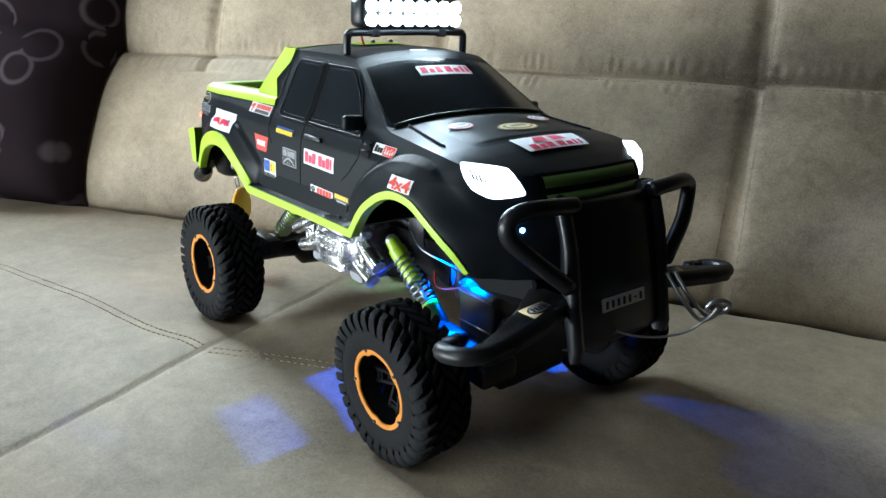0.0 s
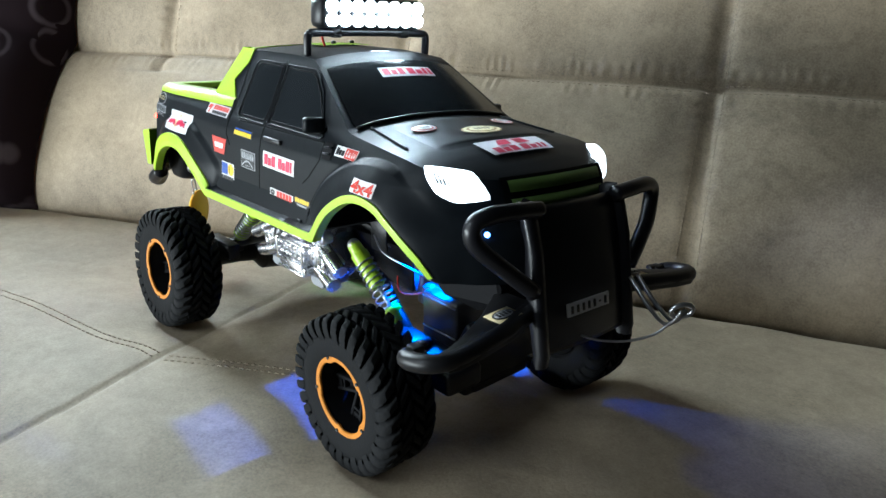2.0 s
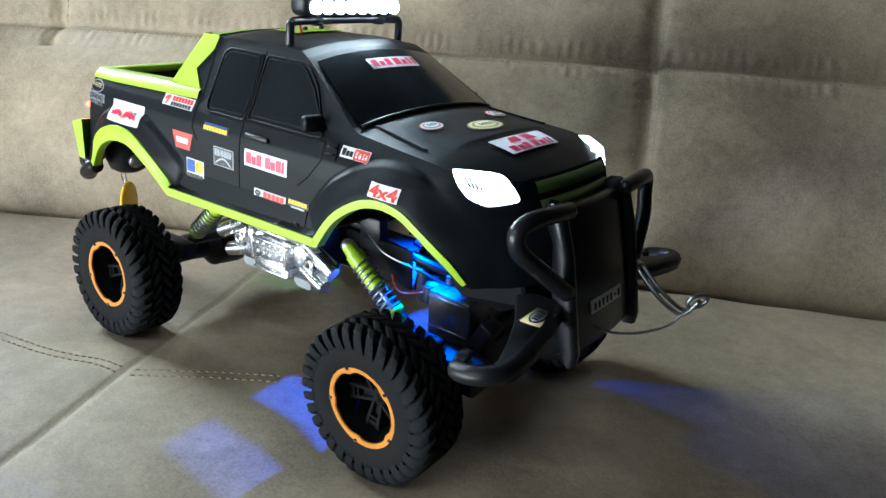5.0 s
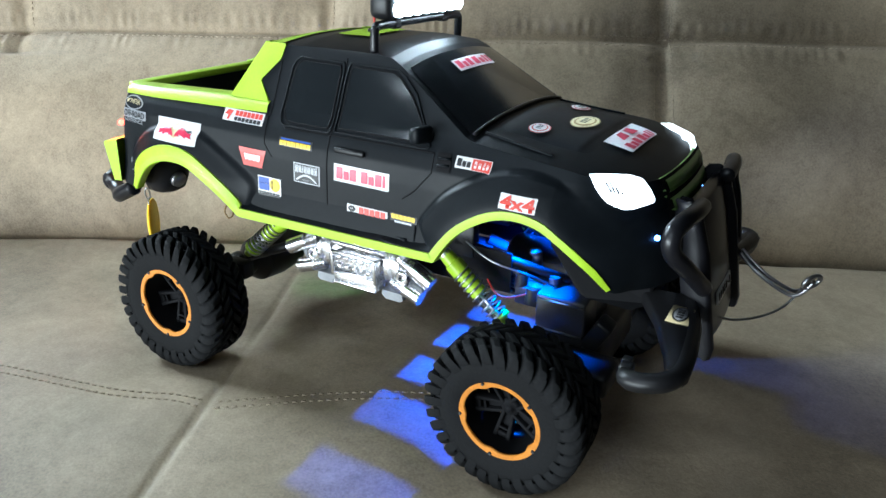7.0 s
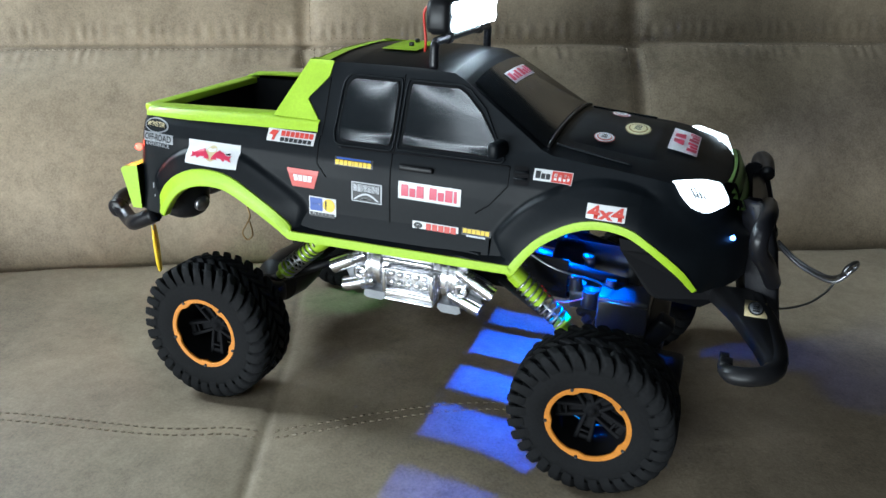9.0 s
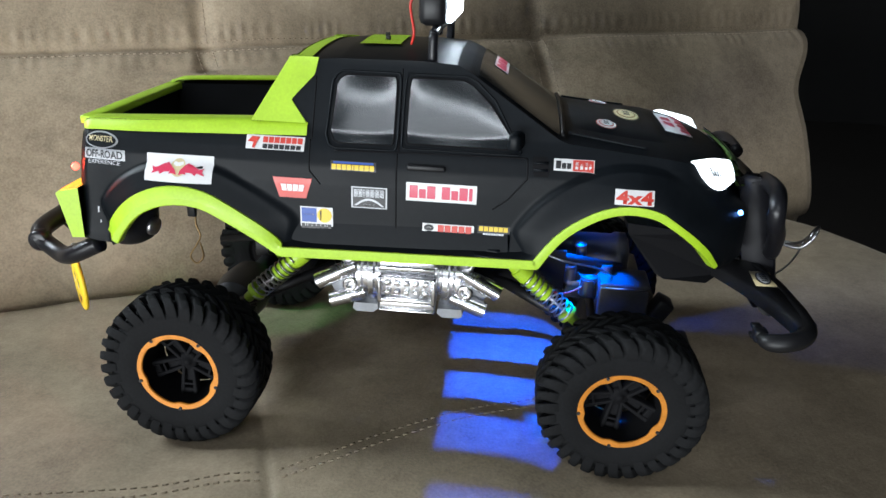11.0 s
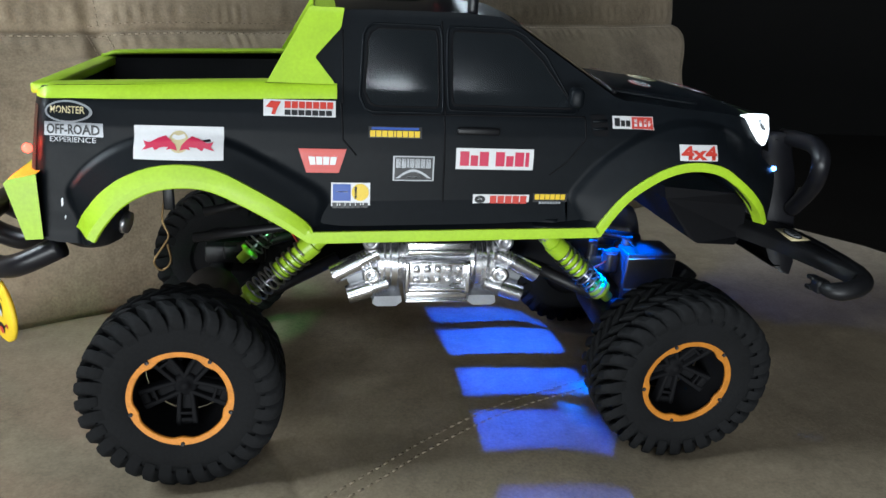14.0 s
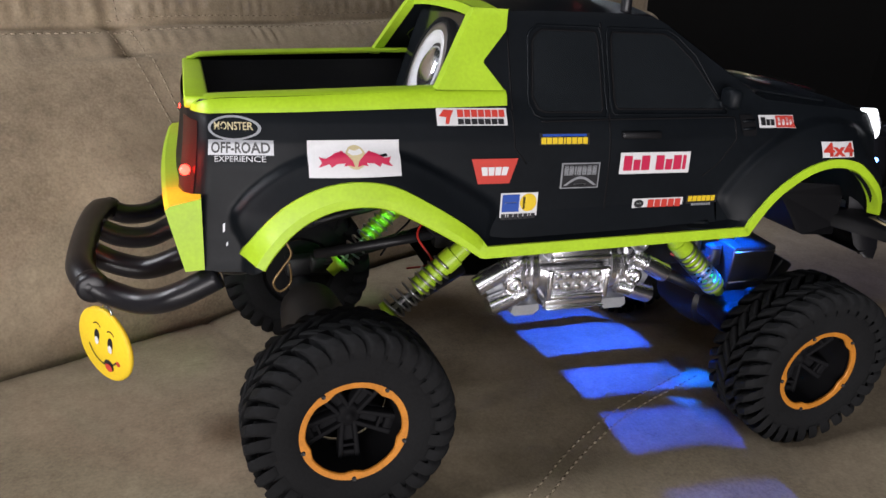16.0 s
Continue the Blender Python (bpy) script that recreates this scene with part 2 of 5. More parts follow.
def smooth_path(pts, n=6):
    """Catmull-Rom through the points."""
    pts = [Vector(p) for p in pts]
    out = []
    for i in range(len(pts) - 1):
        p0, p1, p2, p3 = pts[max(i - 1, 0)], pts[i], pts[i + 1], pts[min(i + 2, len(pts) - 1)]
        for k in range(n):
            t = k / n
            out.append(0.5 * (2 * p1 + (p2 - p0) * t + (2 * p0 - 5 * p1 + 4 * p2 - p3) * t * t + (3 * p1 - p0 - 3 * p2 + p3) * t ** 3))
    out.append(pts[-1])
    return out


def lathe(bm, profile, seg=48, axis="y"):
    """Turn (along, radius) pairs round an axis."""
    rings = []
    for a, r in profile:
        ring = []
        for k in range(seg):
            c, s = math.cos(2 * math.pi * k / seg) * r, math.sin(2 * math.pi * k / seg) * r
            ring.append(bm.verts.new({"y": (c, a, s), "x": (a, c, s), "z": (c, s, a)}[axis]))
        rings.append(ring)
    for a, b in zip(rings, rings[1:]):
        for k in range(seg):
            bm.faces.new((a[k], a[(k + 1) % seg], b[(k + 1) % seg], b[k]))
    return rings


def lerp_table(table, x):
    return float(np.interp(x, [a for a, _ in table], [b for _, b in table]))


def sstep(a, b, x):
    t = min(max((x - a) / (b - a), 0.0), 1.0)
    return t * t * (3 - 2 * t)


# ---- sofa ----
U = Vector((1, 0.475, 0)).normalized()
AWAY = Vector((-U.y, U.x, 0))
JOIN = Vector((0, 0.178, -0.034))
LEAN_BACK = radians(25)
VUP = AWAY * math.sin(LEAN_BACK) + Vector((0, 0, 1)) * math.cos(LEAN_BACK)
OUT = Vector((-AWAY.x * math.cos(LEAN_BACK), -AWAY.y * math.cos(LEAN_BACK), math.sin(LEAN_BACK)))
CREASE = [(-0.072, 0.150), (-0.03, 0.055), (0.015, -0.035), (0.036, -0.084), (0.055, -0.132), (0.070, -0.166), (0.085, -0.207), (0.100, -0.247), (0.121, -0.32), (0.17, -0.60)]
# hubs: x, y of the tyre's middle, height, lean; the seat slopes down towards the backrest
HUBS = [(0.0002, -0.1112, 0.0523, -5.0), (0.2879, -0.1110, 0.0534, 0.0), (0.0020, 0.0960, 0.0424, -4.0), (0.2878, 0.0970, 0.0356, -1.0)]
TYRE_R = 0.0535


def seg_dist(px, py, poly):
    best = 9.0
    for (ax, ay), (bx, by) in zip(poly, poly[1:]):
        dx, dy = bx - ax, by - ay
        t = min(max(((px - ax) * dx + (py - ay) * dy) / (dx * dx + dy * dy), 0), 1)
        best = min(best, math.hypot(px - ax - t * dx, py - ay - t * dy))
    return best


def bow(u):
    """How far the foot of the backrest comes forward towards its rear end."""
    return 0.06 * max(-u - 0.05, 0) ** 2 + 0.004 * sstep(0.05, 0.35, u)


def seat_z(x, y):
    d = Vector((x - JOIN.x, y - JOIN.y, 0))
    w = -d.dot(AWAY)
    u = d.dot(U)
    w -= bow(u)
    z = lerp_table([(-0.02, -0.020), (0.0, -0.018), (0.07, -0.011), (0.19, -0.003), (0.26, 0.004), (0.36, 0.007), (0.5, 0.005), (0.66, -0.004)], w) - 0.022 * math.exp(-max(w, 0) / 0.008)
    z += 0.004 * noise.noise(Vector((x * 5, y * 5, 0))) + 0.0012 * noise.noise(Vector((x * 19, y * 19, 3)))
    cd = seg_dist(x, y, CREASE)
    z -= 0.0026 * math.exp(-(cd / 0.0028) ** 2) + 0.0016 * math.exp(-(cd / 0.020) ** 2)
    for wx, wy, hz, _ in HUBS:
        r = math.hypot((x - wx) / 1.0, (y - wy) / 1.25)
        z += (hz - TYRE_R - 0.0012 - z) * math.exp(-(max(r - 0.018, 0) / 0.028) ** 2)
    z -= 0.40 * sstep(0.590 - 0.04 * math.exp(-max(w, 0) / 0.06), 0.74, u) ** 2 + 0.12 * sstep(0.56, 0.66, w)
    return z


def build_sofa():
    sofa = tagged(new("sofa"), "tan brushed suede sofa with stitched seams and soft cushions", "sofa")
    bm = bmesh.new()
    rows = []
    ws = [0.66 * i / 230 for i in range(231)]
    us = [-0.75 + 1.49 * i / 480 for i in range(481)]
    us = [-1.3, -1.2, -1.1, -1.0, -0.9, -0.82] + us
    for w in ws:
        row = []
        for u in us:
            p = JOIN + U * u - AWAY * w
            row.append((p.x, p.y, seat_z(p.x, p.y)))
        rows.append(row)
    rows.append([(p[0], p[1], -0.42) for p in rows[-1]])
    grid(bm, rows)
    part("seat", bm, M_SUEDE, sofa)

    bm = bmesh.new()
    rows = []
    us = [-1.3, -1.2, -1.1, -1.0] + [-0.95 + 1.64 * i / 560 for i in range(561)]
    vs = [-0.03 + 0.60 * i / 200 for i in range(201)]
    for v in vs:
        rows.append([tuple(back_point(u, v)) for u in us])
    grid(bm, rows)
    # end cap, rounded towards the rear
    end = [back_point(0.69, v) for v in vs]
    grid(bm, [[tuple(p + U * 0.028 * math.sin(a) - OUT * 0.05 * (1 - math.cos(a))) for a in (0, 0.4, 0.8, 1.2, 1.57)] + [tuple(p + U * 0.028 - OUT * 0.20)] for p in end])
    part("backrest", bm, M_SUEDE, sofa)

    def stitch_row(points, name, lift, spacing=0.0062, size=0.0036):
        bm = bmesh.new()
        pts = [Vector(p) for p in points]
        carry = 0.0
        for a, b in zip(pts, pts[1:]):
            d = (b - a)
            n = d.length
            if n < 1e-6:
                continue
            s = carry
            while s < n:
                p = a + d * (s / n) + lift
                box(bm, p, (size, 0.0009, 0.0007), d.to_track_quat("X", "Z").to_matrix())
                s += spacing
            carry = s - n
        ob = part(name, bm, M_STITCH, sofa, "pale thread stitching")
        tagged(ob, kind="stuff")
        return ob

    def on_seat(line, off):
        out = []
        sm = smooth_path([(x, y, 0) for x, y in line], 14)
        for a, b in zip(sm, sm[1:]):
            d = (b - a).normalized()
            q = a + Vector((-d.y, d.x, 0)) * off
            out.append((q.x, q.y, seat_z(q.x, q.y)))
        return out

    up = Vector((0, 0, 0.0004))
    left_line = [(-0.62, -0.39), (-0.35, -0.29), (-0.16, -0.228), (-0.09, -0.207), (-0.015, -0.190), (0.0385, -0.169), (0.064, -0.163)]
    right_line = [(0.077, -0.158), (0.105, -0.140), (0.132, -0.118), (0.158, -0.100), (0.200, -0.076), (0.27, -0.045)]
    for line in (left_line, right_line):
        for off in (-0.004, 0.004):
            stitch_row(on_seat(line, off), "seat_stitching", up)

    def on_back(line):
        return [back_point(u, v) for u, v in line]

    def steps(a, b, n=40):
        return [(a[0] + (b[0] - a[0]) * i / n, a[1] + (b[1] - a[1]) * i / n) for i in range(n + 1)]

    lift = OUT * 0.0004
    for line in (steps((-0.08, 0.246), (0.30, 0.246), 90), steps((-0.08, 0.258), (0.30, 0.258), 90), steps((0.30, 0.246), (0.68, 0.246), 90), steps((0.30, 0.256), (0.68, 0.256), 90),
                 steps((-0.5, 0.246), (-0.09, 0.246), 90), steps((0.312, 0.0), (0.308, 0.56), 100), steps((0.290, 0.0), (0.292, 0.25), 60),
                 steps((-0.086, 0.25), (-0.063, 0.13)), steps((-0.070, 0.25), (-0.055, 0.13)), steps((-0.074, 0.26), (-0.072, 0.55), 60), steps((-0.43, 0.26), (-0.432, 0.55), 60)):
        stitch_row(on_back(line), "back_stitching", lift)
    return sofa


def back_point(u, v):
    """A point of the backrest's front, with puffed panels and seam grooves."""
    if u > 0.5:
        u = 0.5 + (u - 0.5) * (0.140 + 0.045 * sstep(0.15, 0.25, v)) / 0.19
    bulge = 0.010 * noise.noise(Vector((u * 4, v * 4, 7))) + 0.0035 * noise.noise(Vector((u * 14, v * 14, 2)))
    groove = 0.0
    for su in (-0.80, -0.44, -0.078, 0.301):
        lo = 0.0 if su == 0.301 else 0.24
        if v > lo - 0.02:
            groove += 0.006 * math.exp(-((u - su) / 0.010) ** 2) + 0.006 * math.exp(-((u - su) / 0.05) ** 2)
    groove += (0.005 * math.exp(-((v - 0.252) / 0.008) ** 2) + 0.006 * math.exp(-((v - 0.252) / 0.04) ** 2))
    # small gathers of cloth along the seams
    for across, along, reach in ((v - 0.252, u, 1.0), (u - 0.301, v, 1.0), (u + 0.078, v, sstep(0.22, 0.25, v)), (u + 0.44, v, sstep(0.22, 0.25, v))):
        if abs(across) < 0.05:
            k = 0.5 + noise.noise(Vector((along * 30, reach * 3, 11)))
            groove -= reach * 0.0013 * k * math.sin(2 * math.pi * along / 0.0135 + 5 * noise.noise(Vector((along * 22, 4, 1)))) * math.exp(-((abs(across) - 0.013) / 0.008) ** 2)
    puff = 0.040 * math.sin(math.pi * min(max(v, 0) / 0.25, 1)) ** 0.35 * (1 - 0.55 * min(v / 0.25, 1)) if v > 0 else 0.0
    p = JOIN + U * u + VUP * v + OUT * (bulge + puff - groove) - AWAY * bow(u)
    if v < 0:
        p += Vector((0, 0, v)) * 0.3 + AWAY * 0.02 * (v / -0.03)
    if v > 0.50:
        p += AWAY * ((v - 0.50) ** 2) * 4
    return p


sofa = build_sofa()


def build_cushion():
    """A dark patterned cushion standing against the backrest."""
    bm = bmesh.new()
    rows = []
    for i in range(41):
        row = []
        for j in range(41):
            a, b = -1 + 2 * i / 40, -1 + 2 * j / 40
            u = -0.897 - 0.026 * b + a * 0.290
            v = 0.275 + b * 0.29
            t = 0.10 * (max(1 - abs(a) ** 3.4, 0) * max(1 - abs(b) ** 3.4, 0)) ** 0.45
            p = back_point(u, max(v, 0.0)) + OUT * (0.004 + t)
            row.append(tuple(p + OUT * 0.008 * noise.noise(Vector((a * 3, b * 3, 1)))))
        rows.append(row)
    grid(bm, rows)
    back = [[tuple(back_point(-0.905 + a * 0.290, max(0.275 + b * 0.29, 0.0)) + OUT * 0.002) for b in (-1, 0, 1)] for a in (-1, 0, 1)]
    grid(bm, back)
    ob = part("cushion", bm, M_CUSHION)
    return tagged(ob, "dark plum cushion with grey swirl pattern against the sofa back", "cushion")


build_cushion()


def build_room():
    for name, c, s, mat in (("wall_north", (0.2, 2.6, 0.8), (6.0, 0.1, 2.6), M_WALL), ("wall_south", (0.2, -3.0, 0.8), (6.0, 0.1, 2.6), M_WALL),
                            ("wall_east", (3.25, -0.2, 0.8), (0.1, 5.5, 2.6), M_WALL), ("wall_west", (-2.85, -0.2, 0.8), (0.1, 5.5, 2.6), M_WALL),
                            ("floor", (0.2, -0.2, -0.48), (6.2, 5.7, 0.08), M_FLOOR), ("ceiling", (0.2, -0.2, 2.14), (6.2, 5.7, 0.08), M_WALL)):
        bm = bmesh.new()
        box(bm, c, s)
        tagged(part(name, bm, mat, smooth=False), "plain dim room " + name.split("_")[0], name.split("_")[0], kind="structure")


build_room()
# ---- toy truck: shape of the body shell ----
truck = tagged(new("toy_truck"), "matte black toy pickup crawler with lime green trim and stickers", "toy truck")

REAR_ARCH = [(-0.0400, 0.1285), (-0.0365, 0.1345), (-0.0315, 0.1410), (-0.0270, 0.1460), (-0.0195, 0.1518), (-0.0080, 0.1567), (0.0055, 0.1583), (0.0180, 0.1566), (0.0300, 0.1511), (0.0430, 0.1440), (0.0560, 0.1362), (0.0665, 0.1290)]
FRONT_ARCH = [(0.2290, 0.1325), (0.2355, 0.1430), (0.2430, 0.1525), (0.2520, 0.1600), (0.2650, 0.1675), (0.2790, 0.1708), (0.2930, 0.1695), (0.3030, 0.1645), (0.3120, 0.1570), (0.3200, 0.1490), (0.3270, 0.1395)]
REAR_ARCH = [(p.x, p.y) for p in smooth_path([(x, z, 0) for x, z in REAR_ARCH], 3)]


def tuck(x):
    """How far the front flare draws in towards the nose."""
    return 0.012 * (max(x - 0.285, 0) / 0.045) ** 1.5


FRONT_ARCH = [(p.x, p.y) for p in smooth_path([(x + 0.58 * tuck(x), z - 0.3 * tuck(x), 0) for x, z in FRONT_ARCH], 3)]
BOTTOM = [(-0.077, 0.1285), (-0.060, 0.1255), (-0.046, 0.1250)] + REAR_ARCH + [(0.069, 0.1285), (0.2275, 0.1320)] + FRONT_ARCH + [(0.338, 0.1342), (0.350, 0.1335), (0.372, 0.1335)]
TOP = [(-0.077, 0.198), (-0.070, 0.2030), (-0.060, 0.2040), (0.045, 0.2085), (0.047, 0.2095), (0.0705, 0.2448), (0.10, 0.2468), (0.15, 0.2475), (0.172, 0.2462), (0.180, 0.2425), (0.236, 0.2075), (0.242, 0.2055), (0.27, 0.2030), (0.30, 0.2005)]
HALF = [(0.115, 0.092), (0.131, 0.091), (0.142, 0.0890), (0.150, 0.0885), (0.175, 0.0880), (0.186, 0.0865), (0.194, 0.0835), (0.200, 0.0800), (0.206, 0.0765), (0.246, 0.0600)]
CROWN = [(0.0705, 0.003), (0.10, 0.005), (0.172, 0.0055), (0.19, 0.0068), (0.236, 0.0070), (0.28, 0.0060), (0.30, 0.0062), (0.325, 0.0056), (0.345, 0.0036), (0.358, 0.0016), (0.366, 0.0)]
NOSE, ROUND = 0.30, 0.87


SILL = [(0.066, 0.1285), (0.2275, 0.1320)]


def arch_dist(x, z):
    return seg_dist(x, z, REAR_ARCH if x < 0.148 else FRONT_ARCH)


def nose_end(z):
    return 0.353 + 0.016 * (1 - sstep(0.158, 0.176, z)) - 0.004 * sstep(0.180, 0.192, z)


def nominal_x(s):
    if s <= NOSE:
        return s
    a = min(((s - NOSE) / 0.10), 1.0) ** 2 * math.pi / 2
    return NOSE + 0.065 * math.sin(a) ** ROUND


def top_z(s):
    if s <= NOSE:
        return lerp_table(TOP, s)
    return 0.2005 - 0.0090 * math.sin(min((s - NOSE) / 0.10, 1.0) ** 2 * math.pi / 2) ** (ROUND * 1.2)


def half_width(x, z):
    h = lerp_table(HALF, z)
    d = arch_dist(x, z)
    reach = 0.010 + 0.017 * sstep(0.130, 0.156, z)
    soft, crisp = 1 - sstep(0.003, reach, d), 1 - sstep(reach - 0.0045, reach - 0.0005, d)
    crisp += (soft - crisp) * sstep(0.285, 0.320, x)
    k = 0.72 * soft + 0.28 * crisp
    if 0.06 < x < 0.235:
        k = max(k, 1 - sstep(0.0066, 0.0086, z - lerp_table(SILL, x)))
        h -= (0.0040 + max(lerp_table(HALF, z) - 0.0890, 0) + 0.45 * max(0.1420 - z, 0)) * (1 - sstep(0.1410, 0.1435, z)) * sstep(reach - 0.004, reach + 0.016, d)
    h = h + max(0.0985 - 0.15 * min(tuck(x), 0.0135) - h, 0) * k
    if x < -0.02:
        h -= 0.004 * sstep(-0.02, -0.068, x) + 0.013 * max((-0.064 - x) / 0.013, 0) ** 2
    return h


def side(s, z, off=0.0, sign=-1):
    """A point of the body's flank: s runs along the flank and round the nose, z is the height."""
    if s <= NOSE:
        x = s
        if s < -0.045:
            x = s + (0.0075 * sstep(0.128, 0.200, z)) * (-0.045 - s) / 0.032
        return Vector((x, sign * (half_width(s, z) + off), z))
    a = min(((s - NOSE) / 0.10), 1.0) ** 2 * math.pi / 2
    x = NOSE + (nose_end(z) + off - NOSE) * math.sin(a) ** ROUND
    h = half_width(min(nominal_x(s), 0.345), z)
    return Vector((x, sign * (h + off) * max(math.cos(a), 0.0) ** ROUND, z))


def roof(s, f, off=0.0):
    """A point of the top: f runs from -1 (right edge) to 1."""
    z = top_z(s)
    e = side(s, z)
    c = lerp_table(CROWN, nominal_x(s))
    return Vector((e.x, -e.y * f, z + c * (1 - abs(f) ** 2.4) + off))


def columns():
    xs = sorted({round(x, 5) for x in ([-0.077 + 0.0014 * i for i in range(270)] + [a for a, _ in BOTTOM] + [a for a, _ in TOP]) if x <= NOSE})
    return xs + [NOSE + 0.10 * i / 44 for i in range(1, 45)]


def build_shell():
    bm = bmesh.new()
    cols = columns()
    n = 60
    for sign in (-1, 1):
        rows = []
        for s in cols:
            zb, zt = lerp_table(BOTTOM, nominal_x(s)), top_z(s)
            col = [side(s, zb + (zt - zb) * j / n, 0, sign) for j in range(n + 1)]
            inner = [Vector((col[0].x - (0.002 if s > NOSE else 0), col[0].y - sign * 0.004, col[0].z)), Vector((col[0].x - (0.003 if s > NOSE else 0), col[0].y - sign * 0.010, col[0].z + 0.02))]
            rows.append([tuple(p) for p in reversed(inner)] + [tuple(p) for p in col])
        grid(bm, rows)
    tops = [s for s in cols if s >= 0.0705]
    grid(bm, [[tuple(roof(s, -1 + 2 * j / 28)) for j in range(29)] for s in tops])
    # tailgate
    rows = []
    for j in range(n + 1):
        zb, zt = lerp_table(BOTTOM, -0.077), top_z(-0.077)
        z = zb + (zt - zb) * j / n
        y = half_width(-0.077, z)
        x = side(-0.077, z).x
        rows.append([(x - 0.003 * (1 - (k / 10 - 1) ** 2), y * (k / 10 - 1), z) for k in range(21)])
    grid(bm, rows)
    bmesh.ops.remove_doubles(bm, verts=bm.verts, dist=0.00005)
    shell = sharp(part("body_shell", bm, M_BODY, truck, "matte black moulded pickup body", BODY), 40)

    # load bed: floor, inner walls, cab rear wall
    bm = bmesh.new()
    w, z0, z1, x0, x1 = 0.0630, 0.170, 0.2030, -0.064, 0.066
    grid(bm, [[(x0, -w, z1), (x0, -w, z0)], [(x1, -w, z1 + 0.004), (x1, -w, z0)]])
    grid(bm, [[(x0, w, z1), (x0, w, z0)], [(x1, w, z1 + 0.004), (x1, w, z0)]])
    grid(bm, [[(x0, -w, z0), (x1, -w, z0)], [(x0, w, z0), (x1, w, z0)]])
    grid(bm, [[(x0, -w, z1), (x0, -w, z0)], [(x0, w, z1), (x0, w, z0)]])
    part("load_bed", bm, M_PLASTIC, truck, "plain black open load bed", BODY, smooth=False)
    bm = bmesh.new()
    grid(bm, [[(0.0560, -0.064 * k, 0.170), (0.0780, -0.0585 * k, 0.2470 - 0.001 * abs(k))] for k in (-1, -0.5, 0, 0.5, 1)])
    part("cab_rear_wall", bm, M_GLASS, truck, "dark sloping cab rear window", BODY, smooth=False)
    return shell


shell = build_shell()


# ---- green trim ----
def ribbon(name, line, widths, parent, sign=-1, proud=0.0012):
    """A raised band that follows the lower edge of the flank."""
    bm = bmesh.new()
    pts = []
    for (ax, az), (bx, bz) in zip(line, line[1:]):
        k = max(int(math.hypot(bx - ax, bz - az) / 0.003), 1)
        pts += [(ax + (bx - ax) * i / k, az + (bz - az) * i / k) for i in range(k)]
    pts.append(line[-1])
    rows = []
    for i, (x, z) in enumerate(pts):
        a, b = pts[max(i - 1, 0)], pts[min(i + 1, len(pts) - 1)]
        d = Vector((b[0] - a[0], b[1] - a[1])).normalized()
        nx, nz = -d.y, d.x
        w = widths(x)
        row = []
        for t, o in ((-0.06, -0.006), (-0.06, 0.4), (0.0, proud * 900), (0.35, proud * 1000), (0.75, proud * 1000), (1.0, proud * 1000), (1.02, -0.2)):
            px, pz = x + nx * w * t, z + nz * w * t
            row.append(tuple(side_at(px, pz, o / 1000 if abs(o) > 0.05 else o, sign)))
        rows.append(row)
    grid(bm, rows)
    return sharp(part(name, bm, M_GREEN, parent, "lime green painted edge trim", BODY), 12)


def side_at(x, z, off, sign=-1):
    """As side(), by the true x along the arch behind the nose."""
    if x <= NOSE:
        return side(x, z, off, sign)
    f = min((x - NOSE) / 0.065, 0.999)
    a = math.asin(f ** (1 / ROUND))
    s = NOSE + 0.10 * (a / (math.pi / 2)) ** 0.5
    return side(s, z, off, sign)


def trim_width(x):
    return lerp_table([(-0.040, 0.0116), (0.0, 0.0112), (0.030, 0.0102), (0.050, 0.0096), (0.0600, 0.0086), (0.0680, 0.0064), (0.0695, 0.0062), (0.225, 0.0056), (0.24, 0.0050), (0.30, 0.0048), (0.325, 0.0038), (0.335, 0.002)], x)


for sign in (-1, 1):
    ribbon("wheel_arch_trim", REAR_ARCH + [(0.069, 0.1285), (0.2275, 0.1320)] + FRONT_ARCH, trim_width, truck, sign)


